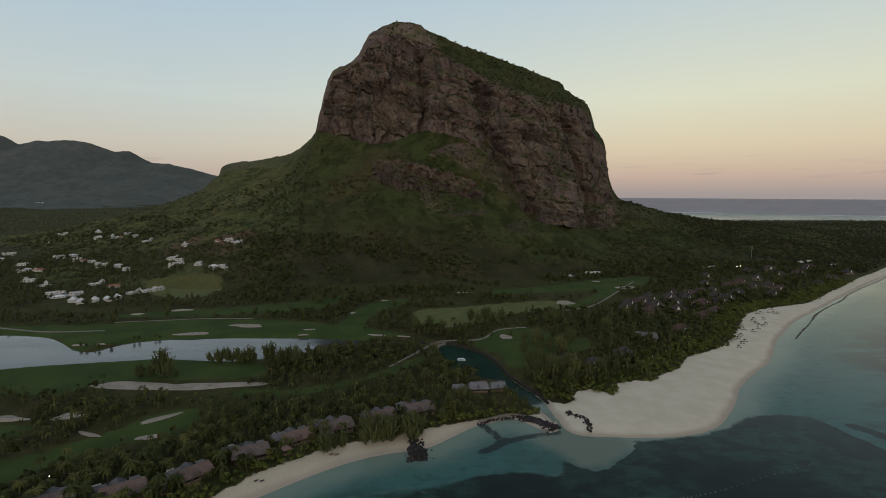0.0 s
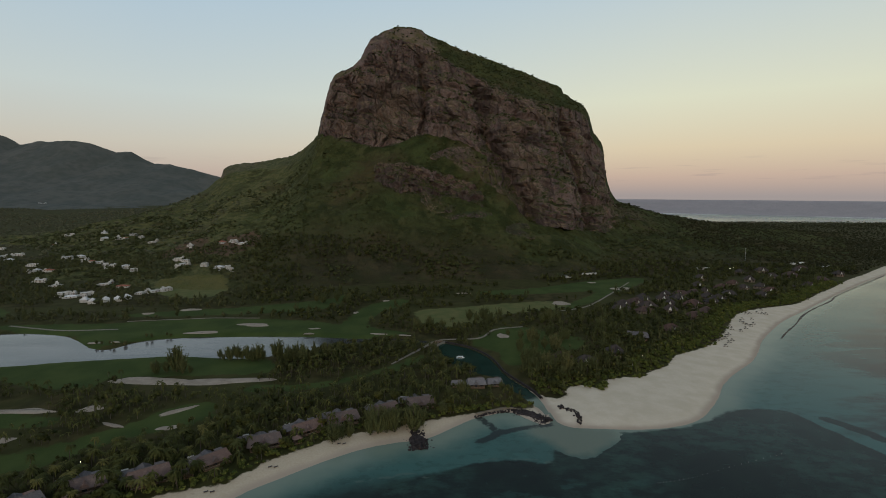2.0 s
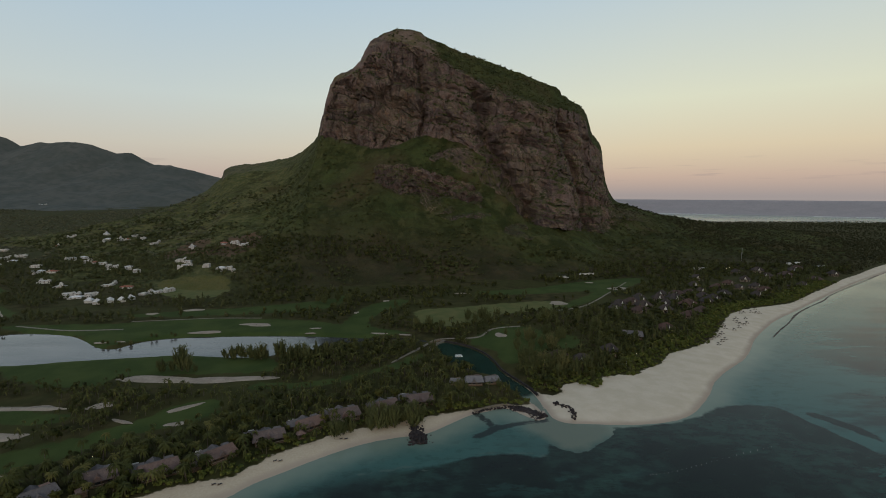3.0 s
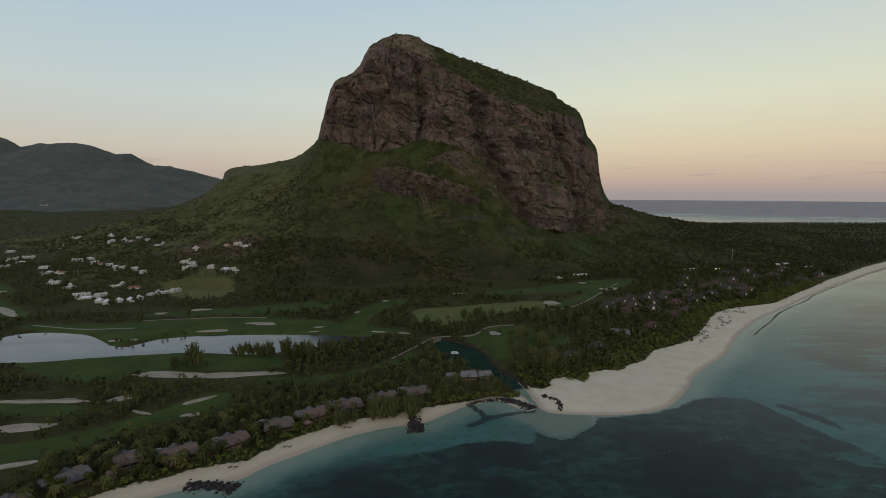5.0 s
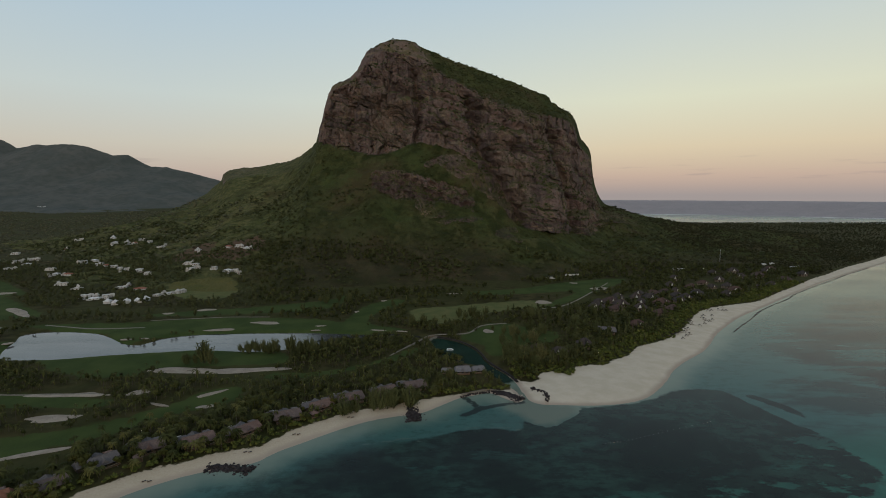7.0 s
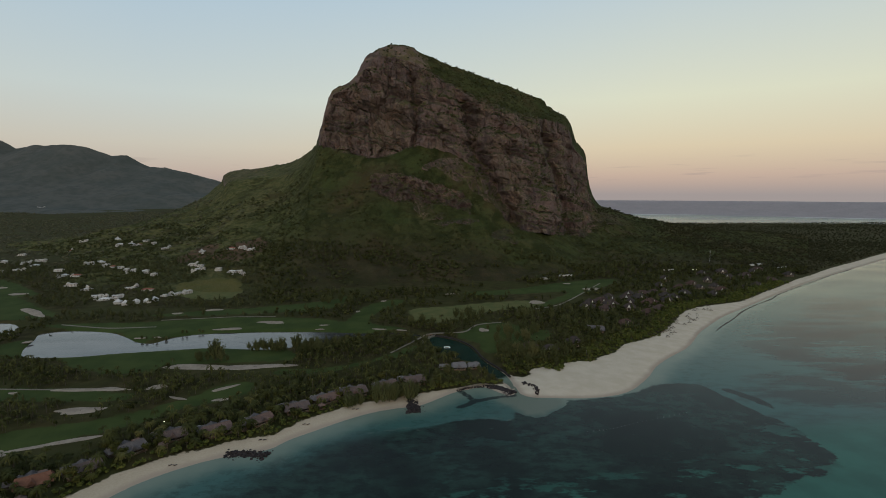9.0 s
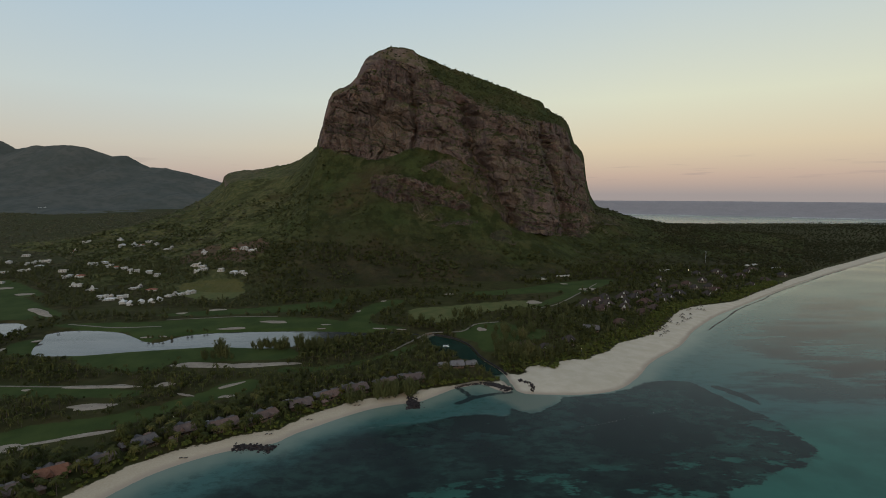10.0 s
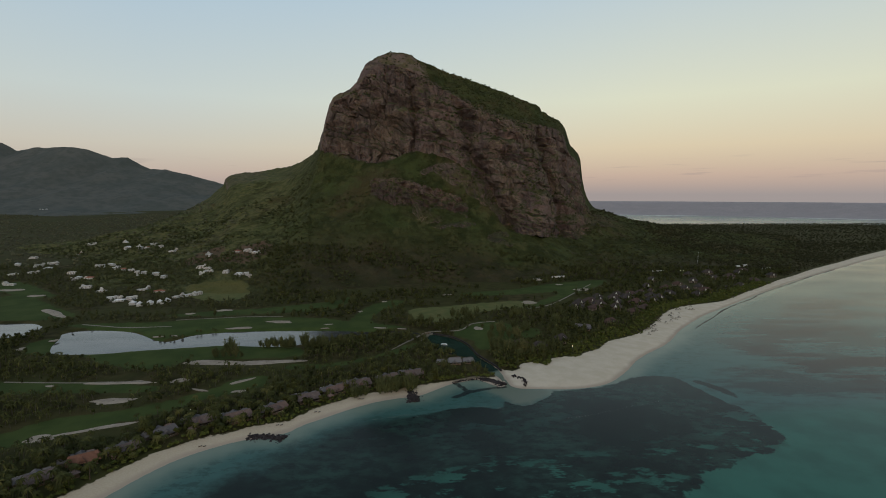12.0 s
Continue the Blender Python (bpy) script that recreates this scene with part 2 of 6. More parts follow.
def rock_material():
    m = Nodes("basalt_and_scrub", 0.95, 0.08)
    mid, fine, big = m.noise(0.035, 6), m.noise(0.3, 5), m.noise(0.008, 4)
    streak = m.noise(0.055, 6, (1.5, 1.5, 0.16), 0.65)
    rock = m.mix(m.ramp(m.math("ADD", m.math("MULTIPLY", m.attr("bed"), 0.7), m.math("MULTIPLY", mid, 0.6)), 0.25, 0.85), (0.080, 0.059, 0.056), (0.152, 0.109, 0.097))
    rock = m.mix(m.ramp(m.noise(0.010, 5, (1, 1, 0.7)), 0.48, 0.60, 0, 0.65), rock, (0.160, 0.122, 0.090))
    rock = m.mix(m.ramp(m.noise(0.014, 5, (1, 1, 0.8)), 0.48, 0.60, 0, 0.65), rock, (0.062, 0.047, 0.048))
    rock = m.mix(m.ramp(streak, 0.54, 0.68, 0, 0.5), rock, (0.185, 0.134, 0.114))
    rock = m.mix(m.ramp(streak, 0.32, 0.46, 0.75, 0), rock, (0.040, 0.033, 0.033))
    rock = m.mix(m.ramp(m.noise(0.09, 4, (1.2, 1.2, 0.07)), 0.58, 0.70, 0, 0.6), rock, (0.036, 0.030, 0.032))
    rock = m.mix(m.ramp(fine, 0.46, 0.66, 0, 0.45), rock, (0.064, 0.049, 0.045))
    rock = m.mix(m.ramp(m.noise(0.5, 3, (1, 1, 0.5)), 0.56, 0.68, 0, 0.42), rock, (0.22, 0.163, 0.134))
    rock = m.mix(m.ramp(m.noise(0.034, 6, (0.45, 0.8, 2.4), 0.62, 17), 0.57, 0.66, 0, 0.6), rock, (0.200, 0.160, 0.108))
    bush = m.mix(m.ramp(mid, 0.40, 0.60), (0.024, 0.031, 0.010), (0.046, 0.053, 0.018))
    bush = m.mix(m.ramp(m.noise(0.09, 5), 0.46, 0.62, 0, 0.75), bush, (0.026, 0.030, 0.009))
    bush = m.mix(m.ramp(big, 0.50, 0.62, 0, 0.6), bush, (0.066, 0.050, 0.025))
    bush = m.mix(m.ramp(m.noise(0.05, 6, (1, 0.5, 0.5)), 0.55, 0.66, 0, 0.8), bush, (0.066, 0.066, 0.026))
    bush = m.mix(m.ramp(m.noise(0.016, 5), 0.52, 0.64, 0, 0.6), bush, (0.046, 0.062, 0.020))
    bush = m.mix(m.math("MULTIPLY", m.attr("foot"), m.ramp(mid, 0.30, 0.60, 0.35, 0.9)), bush, m.mix(m.ramp(m.noise(0.02, 5), 0.4, 0.6), (0.030, 0.027, 0.014), (0.052, 0.042, 0.023)))
    # pale grass westward; that slope's stronger light is put into its colour too
    grass = m.math("MULTIPLY", m.attr("lit_grass"), m.ramp(m.noise(0.025, 6, (1, 1, 1), 0.65), 0.42, 0.58, 0.25, 1))
    bush = m.mix(grass, bush, m.mix(m.ramp(m.noise(0.1, 5), 0.4, 0.6), (0.072, 0.080, 0.030), (0.118, 0.116, 0.046)))
    dry = m.math("ADD", m.attr("meadow"), m.math("MULTIPLY", m.math("SUBTRACT", m.noise(0.06, 5), 0.5), 24.0))
    bush = m.mix(m.ramp(dry, -2, 3), bush, m.mix(m.ramp(mid, 0.3, 0.7), (0.105, 0.096, 0.034), (0.078, 0.080, 0.026)))
    soil = m.math("ADD", m.attr("soil"), m.math("MULTIPLY", m.math("SUBTRACT", m.noise(0.05, 5), 0.5), 40.0))
    bush = m.mix(m.ramp(soil, -3, 4, 0, 0.85), bush, m.mix(m.ramp(mid, 0.35, 0.65), (0.120, 0.075, 0.052), (0.085, 0.060, 0.040)))
    moss = m.math("MULTIPLY", m.ramp(m.noise(0.022, 5), 0.48, 0.60), m.ramp(m.normal_z(), 0.12, 0.5))
    ledge = m.ramp(m.math("ADD", m.normal_z(), m.math("MULTIPLY", m.math("SUBTRACT", mid, 0.5), 0.6)), 0.48, 0.66)
    rock = m.mix(m.math("MULTIPLY", moss, 0.7), rock, (0.075, 0.072, 0.024))
    r = m.math("ADD", m.attr("rocky"), m.math("MULTIPLY", m.math("SUBTRACT", m.noise(0.03, 6), 0.5), 1.3))
    cover = m.math("MAXIMUM", m.ramp(r, 0.55, 0.42), m.math("MULTIPLY", ledge, m.ramp(m.attr("rocky"), 1.05, 1.3, 0.75, 0.15)))
    m.bump(m.math("ADD", m.math("MULTIPLY", fine, 2.0), m.math("MULTIPLY", m.noise(0.08, 5, (1, 1, 0.6)), 5.0)), 1.4, 0.9)
    return m.done(m.mix(cover, rock, bush))


def hazed_hill_material():
    m = Nodes("far_hills_haze_tint", 0.95)
    # distance haze is put into these greens: paler and greyer than foliage
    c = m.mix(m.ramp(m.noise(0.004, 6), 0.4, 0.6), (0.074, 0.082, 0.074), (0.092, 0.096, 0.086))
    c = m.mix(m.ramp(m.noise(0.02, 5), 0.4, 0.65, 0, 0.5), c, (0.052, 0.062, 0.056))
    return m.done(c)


def foliage_material(name, dark, light, yellow, by_object=False):
    m = Nodes(name, 0.8, 0.10)
    ran = m.obj.outputs["Random"] if by_object else m.geo.outputs["Random Per Island"]
    c = m.mix(m.ramp(m.noise(0.05, 4), 0.35, 0.65), dark, light)
    c = m.mix(m.ramp(ran, 0.0, 1.0, 0, 0.7), c, light)
    c = m.mix(m.ramp(ran, 0.75, 1.0, 0, 0.7), c, yellow)
    c = m.mix(m.ramp(m.noise(0.7, 3), 0.4, 0.65, 0, 0.5), c, dark)
    return m.done(c)


def plain_material(name, a, b, scale=0.5, rough=0.85, spec=0.25, by_object=0.0, bump=0.0):
    m = Nodes(name, rough, spec)
    c = m.mix(m.ramp(m.noise(scale, 5), 0.35, 0.65), a, b)
    c = m.mix(m.ramp(m.noise(scale * 7, 4), 0.45, 0.7, 0, 0.35), c, tuple(0.7 * v for v in a))
    if by_object:
        c = m.mix(m.math("MULTIPLY", m.obj.outputs["Random"], by_object), c, tuple(0.45 * v for v in a))
    if bump:
        m.bump(m.noise(scale * 6, 4), bump)
    return m.done(c)


def roof_material(name, a, b, c3):
    m = Nodes(name, 0.92, 0.06)
    c = m.mix(m.obj.outputs["Random"], a, b)
    c = m.mix(m.ramp(m.noise(0.5, 5), 0.45, 0.7, 0, 0.6), c, c3)
    c = m.mix(m.ramp(m.noise(3.0, 4, (0.4, 0.4, 4)), 0.4, 0.65, 0, 0.5), c, tuple(0.55 * v for v in a))
    m.bump(m.noise(4.0, 3, (0.5, 0.5, 4)), 0.15)
    return m.done(c)


def water_material():
    """Lagoon water: its colour is that of the bed seen through it, with the gloss of the surface."""
    m = Nodes("lagoon_water", 0.1, 0.11)
    m.bsdf.inputs["IOR"].default_value = 1.33
    mid = m.noise(0.08, 5)
    # below the water: pale sand, then teal bottom with dark weed meadows
    off = m.math("ADD", m.attr("shore"), m.math("MULTIPLY", m.math("SUBTRACT", m.noise(0.05, 5), 0.5), 16.0))
    bed = m.mix(m.ramp(off, -26, 0), (0.092, 0.212, 0.206), (0.40, 0.43, 0.37))
    bed = m.mix(m.math("MULTIPLY", m.ramp(m.attr("shore"), -70, -40, 1, 0), m.ramp(m.attr("patchy"), 0.2, 1.0)), bed, m.mix(m.ramp(m.noise(0.03, 6), 0.35, 0.65), (0.078, 0.262, 0.212), (0.056, 0.190, 0.158)))
    bands = m.math("MULTIPLY", m.ramp(m.math("ADD", m.attr("mauve"), m.math("MULTIPLY", m.math("SUBTRACT", m.noise(0.02, 7, (0.7, 1.5, 1), 0.66), 0.5), 110.0)), -10, 12), m.ramp(m.noise(0.02, 6, (0.4, 2.0, 1), 0.66), 0.38, 0.56))
    bands = m.math("MAXIMUM", bands, m.ramp(m.noise(0.008, 6, (0.55, 1.5, 1), 0.66), 0.50, 0.60, 0, 0.7))
    bed = m.mix(m.math("MULTIPLY", m.math("MULTIPLY", bands, m.ramp(m.attr("patchy"), 0, 1, 1, 0.1)), m.ramp(m.attr("shore"), -80, -15, 1.0, 0.05)), bed, (0.046, 0.032, 0.038))
    clumps = m.math("MULTIPLY", m.ramp(m.noise(0.12, 8, (0.8, 1.3, 1), 0.7), 0.48, 0.60, 0, 0.5), m.math("MULTIPLY", m.math("MULTIPLY", m.ramp(m.attr("shore"), -24, -11, 1, 0), m.ramp(m.attr("shore"), -62, -36)), m.ramp(m.attr("patchy"), 0, 1, 0.6, 1)))
    bed = m.mix(clumps, bed, (0.028, 0.056, 0.050))
    bar = m.math("ADD", m.attr("bar"), m.math("MULTIPLY", m.math("SUBTRACT", m.noise(0.15, 4), 0.5), 8.0))
    bed = m.mix(m.ramp(bar, -6, 5), bed, (0.30, 0.31, 0.26))
    west = m.n.new("ShaderNodeSeparateXYZ")
    m.l.new(m.geo.outputs["Position"], west.inputs[0])
    south = m.ramp(m.attr("patchy"), 0, 1)
    ragged = m.math("MULTIPLY", m.math("SUBTRACT", m.noise(0.06, 8, (1, 1, 1), 0.66), 0.5), m.math("MULTIPLY", m.ramp(west.outputs["X"], -30, 25, 0.12, 1.0), m.ramp(m.attr("patchy"), 0, 1, 9.0, 34.0)))
    wd = m.math("ADD", m.math("MAXIMUM", m.math("MULTIPLY", m.attr("weed"), m.ramp(west.outputs["X"], -30, 25, 0.09, 1.0)), m.math("MINIMUM", m.attr("streak"), 3.0)), ragged)
    patch = m.ramp(m.noise(0.04, 8, (0.7, 1.5, 1), 0.68), 0.53, 0.58, 1.0, 0.25)
    gate = m.math("MULTIPLY", south, m.ramp(m.attr("rim"), 0, 1))
    cover = m.math("MULTIPLY", m.ramp(m.math("SUBTRACT", wd, m.math("MULTIPLY", m.ramp(bar, -3, 3), 60.0)), -1.0, 1.5, 0, 0.97), m.math("ADD", m.math("MULTIPLY", patch, gate), m.math("SUBTRACT", 1.0, gate)))
    meadow = m.mix(m.ramp(m.noise(0.018, 5), 0.40, 0.62), (0.013, 0.025, 0.023), (0.040, 0.088, 0.074))
    meadow = m.mix(m.ramp(m.noise(0.10, 7, (0.8, 1.3, 1), 0.7), 0.40, 0.60, 0.8, 0), meadow, (0.008, 0.015, 0.018))
    meadow = m.mix(m.ramp(m.noise(0.22, 6, (0.7, 1.4, 1), 0.7), 0.62, 0.70, 0, 0.7), meadow, (0.050, 0.096, 0.086))
    bed = m.mix(cover, bed, meadow)
    bed = m.mix(m.ramp(m.math("ADD", m.attr("thread"), m.math("MULTIPLY", m.math("SUBTRACT", m.noise(0.25, 4), 0.5), 2.0)), -0.5, 0.6, 0, 0.45), bed, (0.20, 0.24, 0.21))
    bed = m.mix(m.ramp(m.attr("canal"), -2, 3), bed, m.mix(m.ramp(m.noise(0.05, 4), 0.35, 0.65), (0.020, 0.052, 0.042), (0.034, 0.080, 0.064)))
    bed = m.mix(m.ramp(m.attr("reef"), 0, 1), bed, (0.62, 0.66, 0.58))
    wall = m.math("ADD", m.attr("drowned"), m.math("MULTIPLY", m.math("SUBTRACT", m.noise(0.6, 4), 0.5), 2.5))
    bed = m.mix(m.ramp(wall, -0.8, 0.8, 0, 0.85), bed, (0.020, 0.024, 0.030))
    rough = m.ramp(m.noise(0.006, 4, (0.5, 1.2, 1)), 0.35, 0.65, 0.10, 0.20)
    m.bump(m.noise(0.25, 2, (0.7, 1.3, 1)), 0.04, 0.10)
    return m.done(m.mix(1.0, bed, (0.38, 0.45, 0.42), "MULTIPLY"), rough)


GROUND, ROCK, FAR, WATER = ground_material(), rock_material(), hazed_hill_material(), water_material()
# horizon haze and the mauve sky's reflection are put into this base colour
DEEP_HAZED = plain_material("deep_sea_haze_tint", (0.255, 0.232, 0.236), (0.280, 0.252, 0.255), 0.01, 0.6, 0.12)
LEAF = foliage_material("broad_leaves", (0.015, 0.020, 0.006), (0.046, 0.051, 0.014), (0.100, 0.094, 0.028))
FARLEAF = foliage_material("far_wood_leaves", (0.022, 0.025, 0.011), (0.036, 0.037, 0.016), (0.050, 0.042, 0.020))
LEAF_OB = foliage_material("tree_leaves", (0.019, 0.023, 0.006), (0.050, 0.052, 0.012), (0.096, 0.088, 0.022), True)
PALM = foliage_material("palm_leaves", (0.024, 0.030, 0.009), (0.064, 0.068, 0.019), (0.136, 0.122, 0.038))
PALM_OB = foliage_material("palm_fronds", (0.024, 0.030, 0.009), (0.064, 0.068, 0.019), (0.136, 0.122, 0.038), True)
SHRUB = foliage_material("slope_scrub", (0.031, 0.037, 0.013), (0.053, 0.060, 0.021), (0.074, 0.068, 0.028))
# leaf colour paled to carry the haze over the far valley
HAZELEAF = foliage_material("haze_tinted_leaves", (0.072, 0.077, 0.046), (0.100, 0.103, 0.061), (0.118, 0.106, 0.062))
NEEDLE = foliage_material("casuarina_needles", (0.044, 0.053, 0.020), (0.084, 0.092, 0.036), (0.112, 0.106, 0.044), True)
VILLAGELEAF = foliage_material("village_tree_leaves", (0.042, 0.047, 0.020), (0.068, 0.072, 0.031), (0.098, 0.090, 0.042))
NEEDLES = foliage_material("grove_needles", (0.034, 0.042, 0.016), (0.066, 0.072, 0.028), (0.096, 0.090, 0.038))
BARK = plain_material("bark", (0.055, 0.044, 0.033), (0.085, 0.070, 0.052), 0.8)
SAND = plain_material("bunker_sand", (0.235, 0.195, 0.155), (0.30, 0.255, 0.205), 0.15)
STONE = plain_material("black_basalt_boulders", (0.024, 0.021, 0.022), (0.054, 0.046, 0.046), 0.6, 0.85, 0.1, 0.4)
SHINGLE = roof_material("weathered_shingles", (0.165, 0.108, 0.091), (0.112, 0.094, 0.092), (0.19, 0.145, 0.128))
THATCH = roof_material("grey_thatch", (0.128, 0.116, 0.116), (0.108, 0.106, 0.114), (0.172, 0.156, 0.152))
PLASTER = plain_material("cream_render", (0.26, 0.22, 0.17), (0.34, 0.29, 0.23), 0.4)
WHITE = plain_material("white_render", (0.50, 0.49, 0.46), (0.62, 0.61, 0.58), 0.25, 0.8, 0.3, 0.55)
ROOFLET = plain_material("pale_flat_roofs", (0.48, 0.49, 0.51), (0.70, 0.70, 0.69), 0.25, 0.8, 0.3, 0.3)
REDROOF = plain_material("rust_red_roof", (0.22, 0.085, 0.055), (0.30, 0.12, 0.08), 0.4, 0.8)
GLASS = plain_material("dark_window_glass", (0.020, 0.022, 0.026), (0.030, 0.034, 0.040), 0.5, 0.08, 0.5)
TIMBER = plain_material("brown_timber", (0.12, 0.075, 0.045), (0.17, 0.11, 0.07), 0.9)
METAL = plain_material("grey_steel", (0.32, 0.32, 0.33), (0.40, 0.40, 0.41), 0.6, 0.5, 0.5)
BOATWHITE = plain_material("white_gelcoat", (0.74, 0.75, 0.74), (0.80, 0.80, 0.79), 0.5, 0.3, 0.5)
DARKWALL = plain_material("stained_timber_walls", (0.060, 0.045, 0.034), (0.090, 0.068, 0.050), 0.7)
PATHSTONE = plain_material("pale_path", (0.14, 0.125, 0.098), (0.19, 0.168, 0.135), 0.3)

# ---- plan of the land ----
COAST = [(-4900, -2300), (-2400, -1500), (-900, -700), (-400, -190), (-238, 2), (-200, 68), (-177, 104), (-169, 120), (-163, 134), (-154, 150), (-143, 162), (-130, 172), (-117, 179), (-103, 183),
         (-93, 189), (-86, 199), (-75, 209), (-63, 220), (-51, 230), (-37, 239), (-22, 245), (-5, 250), (9, 263), (22, 275), (33, 280), (43, 285), (50, 280), (57, 272), (63, 267), (67, 270), (66, 282),
         (60, 299), (54, 313), (49, 326), (44, 342), (33, 350), (17, 363), (6, 386), (-2, 416), (6, 429), (16, 424), (28, 414), (40, 395), (46, 375), (49, 357), (53, 344), (59, 330), (64, 319), (68, 304), (70, 286),
         (72, 271), (78, 264), (92, 262), (110, 261), (128, 262), (146, 267), (159, 275), (172, 288), (189, 309), (202, 328), (219, 347), (239, 366), (257, 383), (276, 406), (301, 440), (333, 476), (376, 520), (421, 558), (510, 634),
         (625, 731), (770, 845), (944, 974), (1171, 1141), (1800, 1560), (2700, 2150), (3000, 2450)]
COAST_FAR = [(2800, 2640), (1900, 2620), (1300, 2600), (700, 2560), (450, 2900), (300, 3600), (-200, 4900), (-4900, 4900)]
VEG = [(-4900, -2250), (-2400, -1450), (-900, -650), (-410, -170), (-250, 15), (-214, 84), (-194, 112), (-184, 130), (-175, 147), (-168, 159), (-157, 170), (-148, 178), (-134, 185), (-124, 192), (-112, 198), (-99, 202), (-91, 212),
       (-81, 226), (-68, 236), (-54, 248), (-28, 259), (-8, 267), (10, 276), (30, 283), (48, 288), (57, 288), (63, 297), (56, 313), (51, 327), (46, 342), (36, 353), (20, 366), (9, 387),
       (1, 414), (6, 426), (14, 421), (26, 411), (37, 392), (43, 374), (47, 357), (52, 344), (58, 330), (64, 318), (75, 304), (85, 305), (90, 320), (102, 324), (112, 317), (120, 333), (138, 340), (152, 341), (160, 352), (172, 359), (184, 371), (200, 392),
       (240, 419), (279, 463), (346, 549), (434, 592), (475, 624), (525, 668), (578, 712), (650, 776), (732, 840), (830, 922), (980, 1032), (1180, 1184), (1780, 1600), (2680, 2170), (2960, 2450)]
coast = np.vstack([curve_through(COAST, 340), COAST_FAR])
veg = np.vstack([curve_through(VEG, 240), COAST_FAR])
lake = curve_through([(-424, 446), (-402, 458), (-356, 451), (-330, 436), (-300, 412), (-283, 410), (-270, 432), (-240, 445), (-177, 450), (-120, 449), (-68, 443),
                      (-40, 446), (0, 432), (-3, 428), (-40, 440), (-85, 424), (-112, 405), (-135, 392), (-160, 385), (-187, 387), (-216, 390), (-243, 385), (-296, 374), (-330, 364), (-375, 364), (-396, 385),
                      (-412, 420)], 130, True)
lake2 = curve_through([(-650, 465), (-583, 494), (-538, 490), (-503, 494), (-474, 478), (-462, 450), (-470, 428), (-503, 410), (-600, 405)], 40, True)
LAWNS = [
    [(-440, 478), (-339, 489), (-271, 505), (-199, 510), (-121, 497), (-60, 442), (-190, 444), (-267, 434), (-300, 408), (-339, 444), (-401, 458)],
    [(-348, 520), (-292, 546), (-226, 566), (-147, 608), (-122, 640), (-130, 560), (-214, 532), (-290, 519)],
    [(-99, 460), (-87, 565), (-52, 612), (-37, 596), (-69, 525), (-68, 480), (-29, 458), (-38, 450), (-89, 450)],
    [(56, 668), (145, 698), (223, 750), (323, 788), (317, 752), (231, 651), (174, 582), (141, 553), (165, 598), (215, 670), (136, 653), (69, 645)],
    [(30, 430), (50, 460), (68, 481), (94, 475), (114, 452), (134, 442), (124, 410), (96, 398), (82, 386), (62, 366), (54, 376), (50, 400)],
    [(-340, 356), (-300, 378), (-205, 392), (-150, 390), (-125, 350), (-187, 340), (-230, 332), (-237, 316), (-284, 318)],
    [(-128, 323), (-95, 325), (-53, 346), (-15, 391), (-13, 380), (-30, 353), (-52, 338), (-85, 316), (-123, 310)],
    [(-283, 185), (-261, 211), (-215, 229), (-180, 256), (-164, 285), (-142, 292), (-136, 267), (-176, 237), (-194, 214), (-232, 190), (-290, 150)],
    [(-375, 280), (-303, 281), (-232, 272), (-226, 258), (-301, 257), (-360, 257)],
    [(-666, 650), (-603, 635), (-526, 575), (-463, 523), (-500, 500), (-600, 519)],
    [(-418, 416), (-399, 411), (-376, 359), (-402, 359), (-426, 395)],
    [(-758, 761), (-695, 743), (-569, 635), (-693, 682)],
]
MEADOWS = [[(-16, 482), (-22, 550), (16, 566), (83, 591), (153, 606), (151, 567), (102, 547), (62, 526), (42, 495), (13, 480)],
           [(-402, 690), (-396, 722), (-330, 726), (-297, 694), (-285, 630), (-322, 612), (-368, 640)]]
lawns = [curve_through(p, 6 * len(p), True) for p in LAWNS]
meadows = [curve_through(p, 6 * len(p), True) for p in MEADOWS]
weed = curve_through([(-150, 60), (-127, 113), (-100, 150), (-72, 184), (-45, 205), (-20, 211), (3, 216), (23, 225), (44, 227), (57, 224), (62, 238), (70, 233), (79, 231), (88, 239), (98, 247), (101, 256), (125, 260), (145, 265),
                      (164, 273), (180, 284), (199, 290), (217, 289), (223, 278), (227, 262), (232, 244), (238, 222), (242, 203), (243, 181), (241, 167), (230, 159), (216, 153), (202, 149), (186, 140), (170, 134), (157, 127), (153, 117), (140, 100),
                      (120, 60), (60, 10), (-20, -10), (-80, 10)], 240, True)
streak = curve_through([(229, 279), (238, 277), (246, 266), (252, 250), (250, 238), (244, 246), (240, 258), (234, 270)], 48, True)
mauve = curve_through([(283, 388), (340, 425), (420, 485), (560, 590), (620, 570), (520, 430), (450, 320), (371, 236), (352, 270), (342, 330), (322, 368)], 60, True)


canal = curve_through([(-6, 436), (20, 430), (44, 405), (54, 368), (60, 345), (68, 322), (66, 306), (52, 304), (42, 328), (30, 346), (8, 364), (-8, 390)], 60, True)
bar = curve_through([(66, 296), (77, 267), (101, 259), (98, 248), (88, 238), (77, 231), (69, 233), (65, 241), (60, 250), (54, 258), (58, 272)], 60, True)


def land_fields(x, y):
    shore = signed_distance(x, y, coast)
    green = signed_distance(x, y, veg)
    pond = np.maximum(signed_distance(x, y, lake), signed_distance(x, y, lake2))
    lawn = np.max([signed_distance(x, y, p) for p in lawns], 0)
    mead = np.max([signed_distance(x, y, p) for p in meadows], 0)
    return shore, green, pond, lawn, mead


